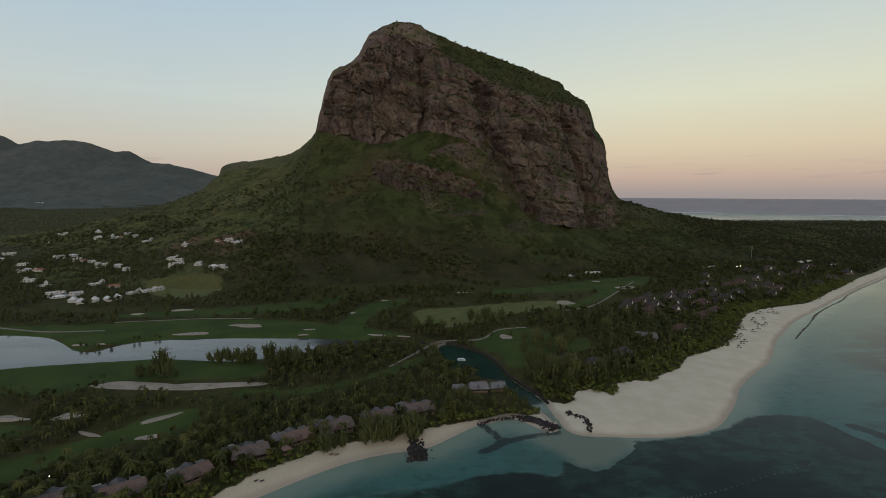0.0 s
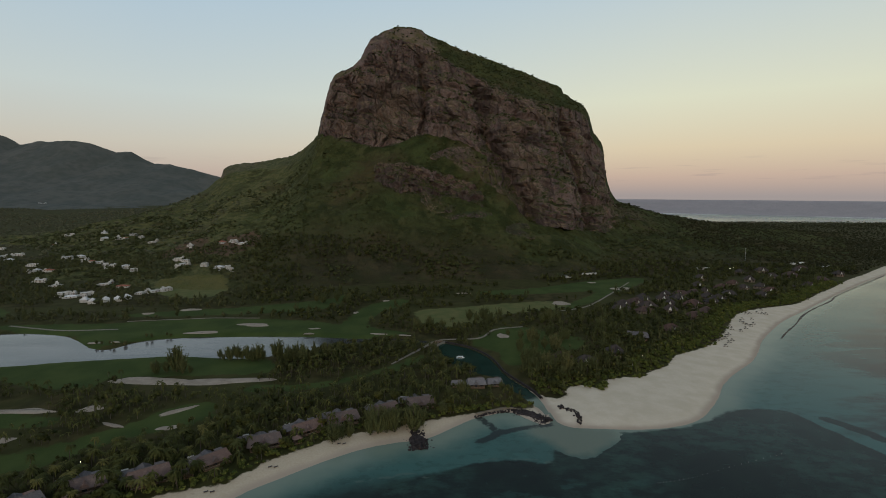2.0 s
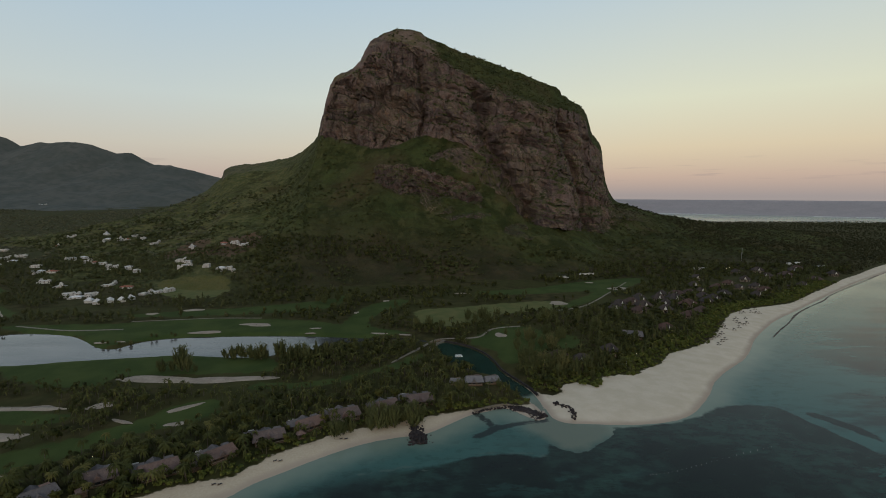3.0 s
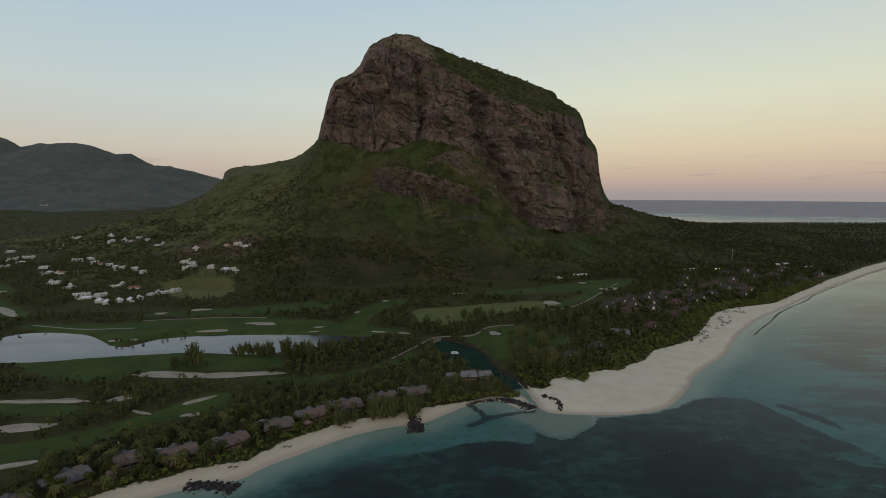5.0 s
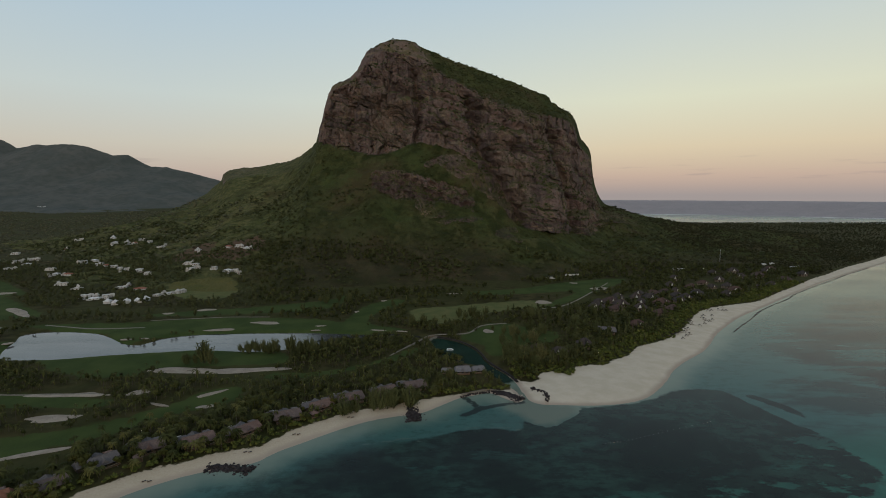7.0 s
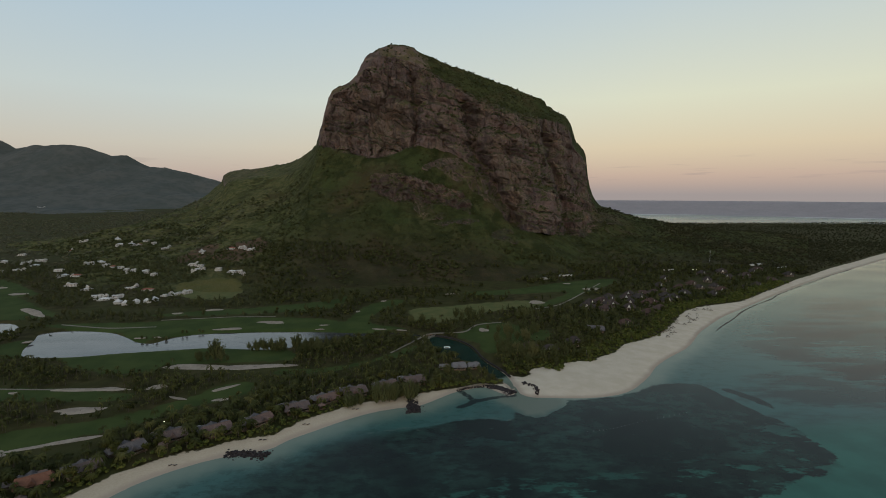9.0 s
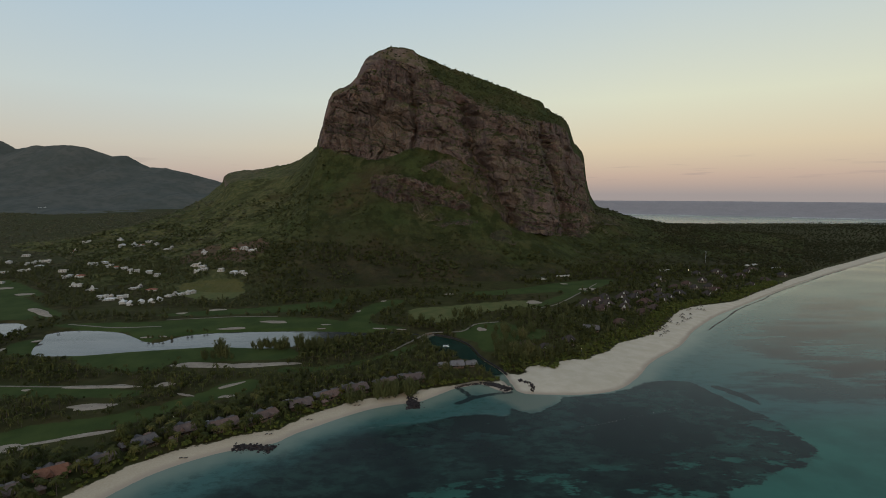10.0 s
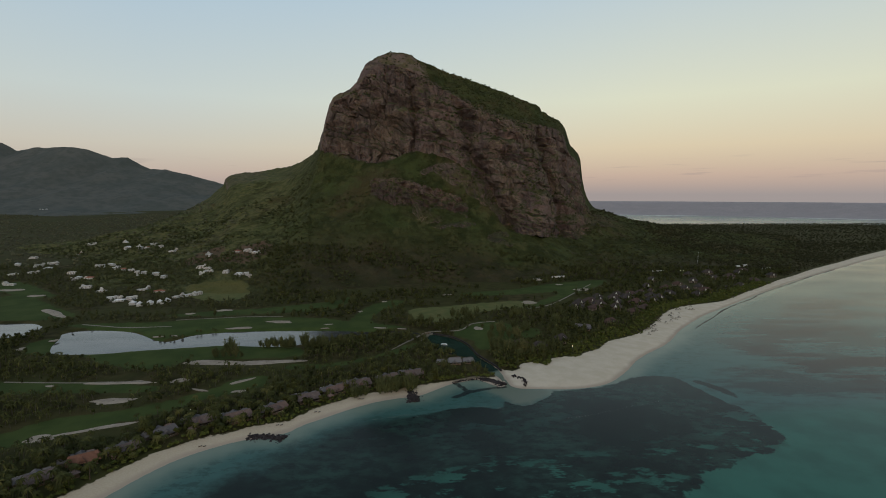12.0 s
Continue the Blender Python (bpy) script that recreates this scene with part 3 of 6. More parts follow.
def land_height(x, y, shore, pond):
    z = np.where(shore > 0, 2.2 * (1 - np.exp(-np.maximum(shore, 0) * 0.075)), np.maximum(shore * 0.09, -2.5))
    z = z + smooth(40, 120, shore) * 0.4 * fbm(x / 60, y / 60, 0 * x, 3)
    far = smooth(1200, 3800, y) * smooth(100, -900, x) * 40
    rise = smooth(560, 1000, y) * smooth(-150, -420, x) * 14
    z = z + np.where(shore > 20, far + rise, 0)
    return np.where(pond > -6, np.minimum(z, np.where(pond > 0, np.maximum(-pond * 0.5, -1.5), 0.1 - pond * 0.4)), z)


def spaced(lo, a, b, hi, step, growth=1.13):
    mid = list(np.arange(a, b + step, step))
    d, v = step, a
    left = []
    while v > lo:
        d *= growth
        v -= d
        left.append(max(v, lo))
    d, v = step, mid[-1]
    while v < hi:
        d *= growth
        v += d
        mid.append(min(v, hi))
    return np.array(left[::-1] + mid)


gx, gy = np.meshgrid(spaced(-4850, -420, 480, 4850, 3.8), spaced(-2600, 95, 620, 4850, 3.4), indexing="ij")
f_shore, f_green, f_pond, f_lawn, f_mead = land_fields(gx, gy)
gz = land_height(gx, gy, f_shore, f_pond)
gz = np.where((f_shore < -60) & (np.hypot(gx, gy) > 3600), gz - 12, gz)
me = mesh_from("ground", np.stack([gx, gy, gz], -1).reshape(-1, 3), grid_faces(*gx.shape), [GROUND], True)
for key, val in (("shore", f_shore), ("green", f_green), ("pond", f_pond), ("lawn", f_lawn), ("meadow", f_mead)):
    attribute(me, key, val)
ground = tagged(new("ground", me), "dusky coastal plain with lawns, white sand beach and lagoon bed", "ground", kind="structure")

# the sea: a fine sheet over the lagoon and wide rings beyond, lifted at the far rim up to the sea horizon
def line_distance(x, y, pts):
    c = curve_through(pts, 24)
    return np.min([np.hypot(x - a, y - b) for a, b in c], 0)


def sea_fields(me, x, y, shore):
    drowned = 2.6 - np.minimum(line_distance(x, y, [(26, 275), (31, 266), (36, 257), (46, 261), (67, 267)]), line_distance(x, y, [(36, 257), (29, 250), (23, 246)]))
    w = signed_distance(x, y, weed)
    for key, val in (("shore", shore), ("weed", w), ("bar", signed_distance(x, y, bar)), ("canal", signed_distance(x, y, canal)), ("reef", smooth(1900, 2300, y)),
                     ("patchy", smooth(225, 160, y - 0.1 * x)), ("rim", smooth(-70, 10, x) * np.maximum(smooth(50, 15, w), smooth(170, 115, y - 0.15 * x))), ("drowned", drowned), ("streak", signed_distance(x, y, streak)), ("mauve", signed_distance(x, y, mauve)),
                     ("thread", 1.1 - np.minimum(line_distance(x, y, [(20, 226), (34, 229), (44, 227), (51, 227), (58, 222), (60, 236)]), line_distance(x, y, [(-38, 207), (-22, 211), (-14, 214), (-3, 210)])))):
        attribute(me, key, val)


quads = grid_faces(*gx.shape)
wet = (np.min(f_shore.ravel()[quads], 1) < 3) & (np.hypot(gx, gy).ravel()[quads].max(1) < 1650)
quads = quads[wet]
used, back = np.unique(quads, return_inverse=True)
wx, wy = gx.ravel()[used], gy.ravel()[used]
me = mesh_from("lagoon", np.stack([wx, wy, 0 * wx], -1), back.reshape(-1, 4), [WATER], True)
sea_fields(me, wx, wy, f_shore.ravel()[used])
tagged(new("lagoon", me), "calm shallow lagoon water with teal sand and dark weed beds", "water", kind="structure")
ang = np.linspace(0, 2 * np.pi, 241)
rad = np.concatenate([np.linspace(1480, 2700, 20), np.linspace(2800, 4180, 16), np.linspace(4230, 4820, 14)])
ra, an = np.meshgrid(rad, ang, indexing="ij")
sx_, sy_ = ra * np.cos(an), ra * np.sin(an)
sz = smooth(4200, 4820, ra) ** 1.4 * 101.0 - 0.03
me = mesh_from("sea", np.stack([sx_, sy_, sz], -1).reshape(-1, 3), grid_faces(*ra.shape), [WATER, DEEP_HAZED], True, (np.repeat(rad[:-1], 240) >= 4180).astype(int))
sea_fields(me, sx_, sy_, signed_distance(sx_, sy_, coast))
tagged(new("sea", me), "dusk sea beyond the reef reaching the horizon", "water", kind="structure")

def lake_material():
    m = Nodes("silty_lake_sky_streaks", 0.06, 0.30)
    # streaks of reflected sky painted into the silty base colour
    c = m.mix(m.ramp(m.noise(0.012, 6, (0.5, 1.6, 1), 0.65), 0.38, 0.62), (0.030, 0.034, 0.038), (0.110, 0.106, 0.104))
    m.bump(m.math("ADD", m.noise(0.5, 3, (0.6, 1.6, 1)), m.math("MULTIPLY", m.noise(0.05, 4, (0.5, 1.6, 1)), 6.0)), 0.05, 0.16)
    return m.done(c, m.ramp(m.noise(0.03, 5, (0.35, 1.4, 1)), 0.40, 0.62, 0.02, 0.16))


LAKEWATER = lake_material()
for outline in (lake, lake2):
    bm = bmesh.new()
    bm.faces.new([bm.verts.new((x, y, 0.06)) for x, y in outline])
    me = bpy.data.meshes.new("lake")
    bm.to_mesh(me)
    bm.free()
    me.materials.append(LAKEWATER)
    tagged(new("lake", me), "still pale silty lake among the lawns, sky streaks in its colour", "lake", kind="structure")

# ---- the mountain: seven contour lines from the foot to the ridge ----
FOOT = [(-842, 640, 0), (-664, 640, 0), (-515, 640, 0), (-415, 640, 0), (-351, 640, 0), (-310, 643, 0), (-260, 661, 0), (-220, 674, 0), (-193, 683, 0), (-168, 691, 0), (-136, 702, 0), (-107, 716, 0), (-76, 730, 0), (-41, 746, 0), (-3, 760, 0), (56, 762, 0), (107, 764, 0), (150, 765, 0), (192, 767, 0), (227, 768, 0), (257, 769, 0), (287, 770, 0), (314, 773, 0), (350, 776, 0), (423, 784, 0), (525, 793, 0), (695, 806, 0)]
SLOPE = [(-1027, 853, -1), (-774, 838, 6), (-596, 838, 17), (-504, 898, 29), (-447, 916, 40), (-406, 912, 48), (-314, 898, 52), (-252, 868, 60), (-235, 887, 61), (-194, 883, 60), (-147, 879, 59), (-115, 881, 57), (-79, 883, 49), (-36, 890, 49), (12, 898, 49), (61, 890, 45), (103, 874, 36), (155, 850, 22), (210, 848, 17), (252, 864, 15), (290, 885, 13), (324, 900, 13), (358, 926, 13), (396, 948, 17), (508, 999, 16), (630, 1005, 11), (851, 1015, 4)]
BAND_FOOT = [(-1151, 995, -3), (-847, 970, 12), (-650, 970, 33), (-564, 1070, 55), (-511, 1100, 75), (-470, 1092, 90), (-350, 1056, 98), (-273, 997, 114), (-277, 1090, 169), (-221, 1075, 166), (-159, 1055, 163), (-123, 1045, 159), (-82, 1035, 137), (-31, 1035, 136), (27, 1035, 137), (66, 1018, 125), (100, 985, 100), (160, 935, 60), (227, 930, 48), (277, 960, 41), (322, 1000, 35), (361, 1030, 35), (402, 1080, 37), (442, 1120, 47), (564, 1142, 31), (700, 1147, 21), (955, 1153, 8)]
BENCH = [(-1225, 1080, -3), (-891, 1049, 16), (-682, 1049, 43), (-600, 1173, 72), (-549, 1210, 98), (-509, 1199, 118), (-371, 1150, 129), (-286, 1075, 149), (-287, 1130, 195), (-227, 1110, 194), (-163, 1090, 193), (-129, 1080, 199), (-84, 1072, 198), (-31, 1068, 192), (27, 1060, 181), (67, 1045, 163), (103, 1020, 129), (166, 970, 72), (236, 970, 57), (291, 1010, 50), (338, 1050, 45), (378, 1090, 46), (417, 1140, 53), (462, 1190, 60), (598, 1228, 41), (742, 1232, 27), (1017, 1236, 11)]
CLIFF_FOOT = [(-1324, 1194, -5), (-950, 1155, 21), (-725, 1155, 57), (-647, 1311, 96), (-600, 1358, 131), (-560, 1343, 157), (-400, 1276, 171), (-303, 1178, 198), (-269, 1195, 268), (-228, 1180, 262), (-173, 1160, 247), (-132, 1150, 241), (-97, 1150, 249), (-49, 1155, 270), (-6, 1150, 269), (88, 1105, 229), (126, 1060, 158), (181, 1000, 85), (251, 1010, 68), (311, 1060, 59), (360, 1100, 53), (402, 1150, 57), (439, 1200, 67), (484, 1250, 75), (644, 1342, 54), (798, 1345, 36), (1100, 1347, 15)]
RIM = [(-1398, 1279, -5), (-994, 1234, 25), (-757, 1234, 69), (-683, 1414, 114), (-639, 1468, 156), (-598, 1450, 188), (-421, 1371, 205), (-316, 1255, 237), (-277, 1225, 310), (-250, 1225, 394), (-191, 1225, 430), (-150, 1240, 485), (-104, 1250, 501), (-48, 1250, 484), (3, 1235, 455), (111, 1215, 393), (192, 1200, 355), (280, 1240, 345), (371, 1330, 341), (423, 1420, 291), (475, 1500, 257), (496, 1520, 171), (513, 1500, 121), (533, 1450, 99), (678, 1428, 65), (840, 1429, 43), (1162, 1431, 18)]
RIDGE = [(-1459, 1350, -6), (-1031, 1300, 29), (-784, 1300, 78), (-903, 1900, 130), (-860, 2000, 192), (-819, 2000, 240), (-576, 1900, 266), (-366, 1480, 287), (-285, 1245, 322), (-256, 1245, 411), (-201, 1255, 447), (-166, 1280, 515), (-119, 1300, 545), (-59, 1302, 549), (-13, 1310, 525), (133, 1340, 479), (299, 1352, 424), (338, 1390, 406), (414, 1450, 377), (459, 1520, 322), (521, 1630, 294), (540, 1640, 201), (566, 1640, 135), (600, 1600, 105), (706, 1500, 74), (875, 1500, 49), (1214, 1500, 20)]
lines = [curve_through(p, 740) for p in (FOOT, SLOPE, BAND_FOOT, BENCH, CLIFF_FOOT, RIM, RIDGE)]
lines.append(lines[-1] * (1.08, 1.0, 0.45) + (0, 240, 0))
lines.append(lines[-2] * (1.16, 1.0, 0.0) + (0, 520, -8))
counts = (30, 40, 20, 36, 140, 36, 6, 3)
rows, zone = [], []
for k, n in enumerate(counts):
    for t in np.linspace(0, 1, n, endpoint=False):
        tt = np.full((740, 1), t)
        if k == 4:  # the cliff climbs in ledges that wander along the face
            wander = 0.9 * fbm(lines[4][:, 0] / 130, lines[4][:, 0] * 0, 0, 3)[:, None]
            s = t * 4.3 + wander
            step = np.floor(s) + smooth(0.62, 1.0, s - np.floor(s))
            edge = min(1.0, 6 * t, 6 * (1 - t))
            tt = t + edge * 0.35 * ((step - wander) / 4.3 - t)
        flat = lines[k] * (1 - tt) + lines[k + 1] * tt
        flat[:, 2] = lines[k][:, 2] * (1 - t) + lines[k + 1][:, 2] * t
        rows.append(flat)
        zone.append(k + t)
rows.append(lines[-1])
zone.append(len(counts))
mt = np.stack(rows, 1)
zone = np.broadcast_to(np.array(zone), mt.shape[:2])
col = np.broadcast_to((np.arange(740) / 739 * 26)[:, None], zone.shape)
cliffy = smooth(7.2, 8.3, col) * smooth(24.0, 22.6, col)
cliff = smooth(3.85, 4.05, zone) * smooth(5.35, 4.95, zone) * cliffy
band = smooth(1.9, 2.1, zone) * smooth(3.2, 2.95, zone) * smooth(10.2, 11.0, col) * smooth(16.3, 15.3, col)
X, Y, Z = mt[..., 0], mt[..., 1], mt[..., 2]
butt = fbm(X / 70 + Z / 900, Z / 300, Y * 0, 3)


def groove(heights, places, width, depth):
    """A gully down the face: its place across the cliff at some heights, its half width and its depth."""
    xc = np.interp(Z, heights, places) + 5 * fbm(Z / 40, Y * 0, Y * 0 + depth, 2)
    return depth * np.exp(-np.abs((X - xc) / width) ** 1.6)


ledges = fbm(X / 120, Y / 120, Z / 16, 4)
rough = fbm(X / 14, Y / 14, Z / 11, 4)
lift = fbm(X / 55, Y / 55, Z * 0, 4)
blocks = np.round(2.2 * fbm(X / 20, Z / 15, Y / 60, 2)) / 2.2
# lava beds dipping gently along the ridge: each a wall with a ledge on top, split into columns
bed_at = (Z + 0.30 * X + 14 * fbm(X / 130, Z / 160, Y * 0 + 31, 3)) / 24
bed_at = bed_at + 0.45 * np.sin(bed_at * 1.9) + 0.12 * fbm(X / 18, Z / 18, Y * 0 + 33, 2)
bed_no = np.floor(bed_at).astype(np.int64)
in_bed = bed_at - bed_no
bed_hash = hash3(bed_no, bed_no * 0 + 3, bed_no * 0 + 1)
merge = smooth(-0.5, 0.3, fbm(X / 60, bed_no * 3.7, Y * 0 + 35, 2))
terrace = (0.5 + bed_hash) * 12.0 * (np.minimum(in_bed, (1 - in_bed) * 6.0) - 0.4) * (0.35 + 0.65 * merge)


def columns(size, seed, depth):
    c = (X + 0.12 * Z) / size + 17 * hash3(bed_no, bed_no * 0 + seed, bed_no * 0) + 0.7 * fbm(X / size / 2.5, Z / size / 3.0, Y * 0 + seed, 2)
    j = np.floor(c).astype(np.int64)
    f = c - j
    return depth * (hash3(j, bed_no, j * 0 + seed) - 0.5) - 0.35 * depth * np.exp(-((np.minimum(f, 1 - f)) / 0.12) ** 2)


joints = columns(34, 41, 11.0) + columns(13, 42, 6.5) + columns(5.5, 43, 2.4)
small = 1.6 * rough + 1.2 * np.round(2 * fbm(X / 8, Z / 6, Y / 30 + 3, 2)) / 2
gullies = (groove([110, 182, 259, 376, 410], [184, 148, 112, 88, 80], 19, 62) + groove([150, 227, 285, 361, 390], [330, 308, 300, 290, 282], 15, 58)
           + groove([240, 266, 354, 441], [-40, -41, -38, -46], 8, 34) + groove([260, 330, 420], [-196, -206, -212], 8, 20) + groove([200, 300, 380], [196, 178, 168], 8, 16)
           + groove([250, 330, 430], [-118, -130, -112], 6, 10) + groove([250, 330, 400], [34, 22, 26], 5, 8) + groove([60, 200, 300], [420, 385, 372], 10, 24)) * smooth(5.15, 4.75, zone)
swell = 22 * np.exp(-((X - np.interp(Z, [100, 200, 300, 380], [250, 225, 205, 190])) / 42) ** 2) * smooth(400, 330, Z)
push = cliff * (14 * butt + swell - gullies + terrace + joints + small + 3 * ledges + 6)
push = push + band * (9 * rough + 7 * ledges + 7 * blocks + 0.6 * joints)
outcrop = smooth(0.15, 0.45, fbm(X / 75, Y / 50, Z / 60 + 4, 3)) * smooth(1.2, 1.8, zone) * smooth(4.1, 3.7, zone) * smooth(9.5, 11, col) * smooth(24, 22, col)
push = push + outcrop * (4 + 6 * blocks + 0.5 * joints)
hold = smooth(0.0, 0.4, zone) * smooth(6.9, 6.2, zone)
gully = -np.abs(fbm(X / 90, Y / 400, Z * 0 + 3, 3))
mt2 = mt.copy()
mt2[..., 1] -= push
mt2[..., 0] += cliff * (6 * fbm(X / 40, Z / 22, Y * 0 + 7, 3) + 4 * np.round(2 * fbm(X / 25, Z / 18, Y * 0 + 11, 2)) / 2)
mt2[..., 2] += hold * (1 - cliff) * (3.0 * lift + 2.4 * rough + 10 * gully * smooth(0.3, 1.5, zone) * smooth(4, 3.2, zone))
mt2[..., 2] += cliff * 2.5 * fbm(X / 9, Y / 9, Z / 40, 2)
rocky = np.maximum(cliff * (0.92 + 0.22 * ledges), band * 0.70)
rocky = np.maximum(rocky, 0.85 * outcrop)
rocky = np.maximum(rocky, 1.5 * smooth(4.85, 5.0, zone) * smooth(6.05, 5.85, zone) * smooth(14.3, 13.6, col) * cliffy)
rocky = np.maximum(rocky, 0.75 * smooth(4.9, 5.3, zone) * smooth(4.2, 4.6, col) * smooth(6.2, 5.2, col) * smooth(6.6, 6.1, zone))
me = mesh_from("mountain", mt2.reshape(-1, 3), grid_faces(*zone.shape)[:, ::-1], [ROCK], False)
attribute(me, "rocky", rocky)
attribute(me, "bed", bed_hash)
attribute(me, "foot", smooth(1.7, 0.5, zone) * smooth(-330, -180, mt2[..., 0]))
attribute(me, "soil", np.maximum(34 - np.hypot(mt2[..., 0] + 462, (mt2[..., 1] - 908) * 0.6), 46 - np.hypot(mt2[..., 0] + 368, (mt2[..., 1] - 890) * 0.7)))
attribute(me, "lit_grass", 0.75 * smooth(-190, -440, mt2[..., 0]))
attribute(me, "meadow", np.max([signed_distance(mt2[..., 0], mt2[..., 1], c) for c in meadows], 0))
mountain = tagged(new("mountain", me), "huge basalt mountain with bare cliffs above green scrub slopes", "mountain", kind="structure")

# far wooded hills across the valley, with haze in their colour
u, v = np.meshgrid(np.linspace(-4100, -1400, 260), np.linspace(0, 1, 40), indexing="ij")
crest = np.interp(u, [-3941, -3667, -3578, -3342, -3013, -2897, -2736, -2618, -2412, -2270, -2152, -1881, -1566], [672, 603, 548, 563, 564, 546, 482, 492, 385, 385, 362, 293, 190])
crest = crest - 8 + 8 * fbm(u / 120, u * 0, u * 0, 4)
hz = 14 + (crest - 14) * (0.25 * v + 0.75 * v ** 2.2) + 30 * fbm(u / 260, v * 5, u * 0, 4) * v * (1 - v) * 4
hy = 2500 + 1850 * v + 60 * fbm(u / 300, v * 3, u * 0 + 2, 3)
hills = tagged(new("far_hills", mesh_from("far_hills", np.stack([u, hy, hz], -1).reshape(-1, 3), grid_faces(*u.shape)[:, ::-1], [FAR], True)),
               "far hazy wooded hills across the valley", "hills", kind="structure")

# ---- where things stand ----
from mathutils.bvhtree import BVHTree
hill_tree = BVHTree.FromPolygons([tuple(p) for p in mt2.reshape(-1, 3)], [tuple(f) for f in grid_faces(*zone.shape)])


def stand(x, y):
    """Height of the ground at a place."""
    s = signed_distance(np.array([x]), np.array([y]), coast)
    p = np.maximum(signed_distance(np.array([x]), np.array([y]), lake), signed_distance(np.array([x]), np.array([y]), lake2))
    z = float(land_height(np.array([float(x)]), np.array([float(y)]), s, p)[0])
    hit = hill_tree.ray_cast(Vector((x, y, 900)), Vector((0, 0, -1)))[0]
    return max(z, hit.z) if hit else z


def stand_many(x, y, shore, pond):
    z = land_height(x, y, shore, pond)
    up = np.full(len(x), -1e9)
    for i in np.nonzero(y > 600)[0]:
        hit = hill_tree.ray_cast(Vector((x[i], y[i], 900)), Vector((0, 0, -1)))[0]
        if hit:
            up[i] = hit.z
    return np.maximum(z, up)


def scatter(x0, x1, y0, y1, step, seed, jitter=0.8):
    r = np.random.default_rng(seed)
    a, b = np.meshgrid(np.arange(x0, x1, step), np.arange(y0, y1, step), indexing="ij")
    a, b = a.ravel(), b.ravel()
    return a + r.uniform(-0.5, 0.5, a.size) * step * 2 * jitter, b + r.uniform(-0.5, 0.5, a.size) * step * 2 * jitter


VILLAS = [(-214, 128, 40), (-203, 147, 44), (-185, 161, 42), (-173, 182, 40), (-157, 198, 38), (-133, 205, 36), (-110, 220, 38), (-91, 238, 36), (-73, 254, 34), (-55, 266, 30),
          (-31, 280, 24), (-11, 289, 20)]
LODGES = [(210, 553), (233, 545), (281, 606), (301, 606), (341, 649), (362, 661), (334, 590), (277, 520), (263, 545), (246, 566), (225, 462), (146, 388), (117, 367), (98, 376),
          (424, 635), (498, 683), (438, 727), (482, 757), (538, 790), (595, 759), (666, 815), (513, 837), (400, 690), (372, 700), (345, 622), (318, 636), (300, 640), (384, 640),
          (455, 665), (540, 712), (462, 700), (575, 800), (620, 850), (560, 850), (240, 590), (262, 622), (410, 765), (650, 880)]
LODGES += [(219, 574), (257, 606), (300, 540), (350, 606), (433, 691), (302, 574), (276, 574)]
VILLAGE = [(-847, 1159), (-700, 1052), (-684, 1066), (-660, 1030), (-638, 1017), (-615, 1034), (-565, 984), (-840, 1093), (-657, 883), (-648, 902), (-621, 871), (-569, 832), (-548, 816), (-529, 804), (-501, 793), (-475, 770),
           (-455, 914), (-390, 896), (-368, 893), (-349, 882), (-427, 816), (-411, 804), (-404, 782), (-361, 763), (-338, 761), (-322, 753), (-468, 688), (-435, 676), (-480, 628), (-462, 614), (-451, 628), (-388, 636), (-376, 648), (-364, 656),
           (-633, 780), (-676, 826), (-528, 679), (-604, 767), (-570, 706), (-760, 881), (-789, 938), (-779, 819), (-760, 836), (-798, 907), (-854, 924), (-899, 1027), (-715, 732), (-590, 845), (-640, 1045), (-740, 1111)]
keep_clear = np.array([(x, y, 7.0) for x, y, a in VILLAS] + [(x + 7 * math.sin(radians(a)), y - 7 * math.cos(radians(a)), 2.6) for x, y, a in VILLAS] + [(x, y, 5.6) for x, y in LODGES] + [(x, y, 7.5) for x, y in VILLAGE] + [(x + 0.4 * 10, y - 9, 5.0) for x, y in VILLAGE] + [(27, 323, 8), (40, 327, 8), (14, 322, 7), (28, 314, 5), (40, 317, 5), (186, 436, 10)])
# centre, length, width, turn
BUNKERS = [(-186, 486, 34, 13, 0), (-224, 456, 33, 9, 4), (-281, 551, 22, 12, 6), (61, 448, 11, 16, -10), (260, 694, 34, 18, 3), (150, 593, 27, 20, 25), (-197, 329, 66, 17, -4),
           (-152, 330, 62, 14, 7), (-158, 280, 27, 5, 42), (-152, 257, 11, 6, 20), (-246, 279, 24, 8, 5), (-212, 283, 17, 10, 10), (-185, 260, 15, 4, -22)]
BUNKERS += [(-263, 278, 58, 7, 2), (-314, 272, 9, 4, 0), (-243, 241, 36, 11, 10), (-224, 193, 50, 6, 22), (-253, 179, 20, 11, 5), (-686, 696, 40, 18, 0), (-612, 652, 25, 16, 0),
            (-506, 542, 70, 16, -38), (-420, 375, 9, 14, 0), (-409, 408, 8, 9, 0), (-92, 539, 6, 9, 0)]
BUNKERS += [(-122, 453, 9, 4, 0), (-121, 470, 14, 4, 8), (-56, 453, 15, 5, -5), (-32, 449, 13, 4, -4), (-65, 604, 10, 6, 10), (33, 655, 20, 9, 0), (232, 740, 14, 9, 0),
            (-319, 532, 16, 8, 8), (-303, 421, 12, 5, 0), (-287, 424, 9, 4, 10)]
sand_clear = np.array([(x, y, 0.5 * max(l, w) * 0.75 + 2) for x, y, l, w, a in BUNKERS])


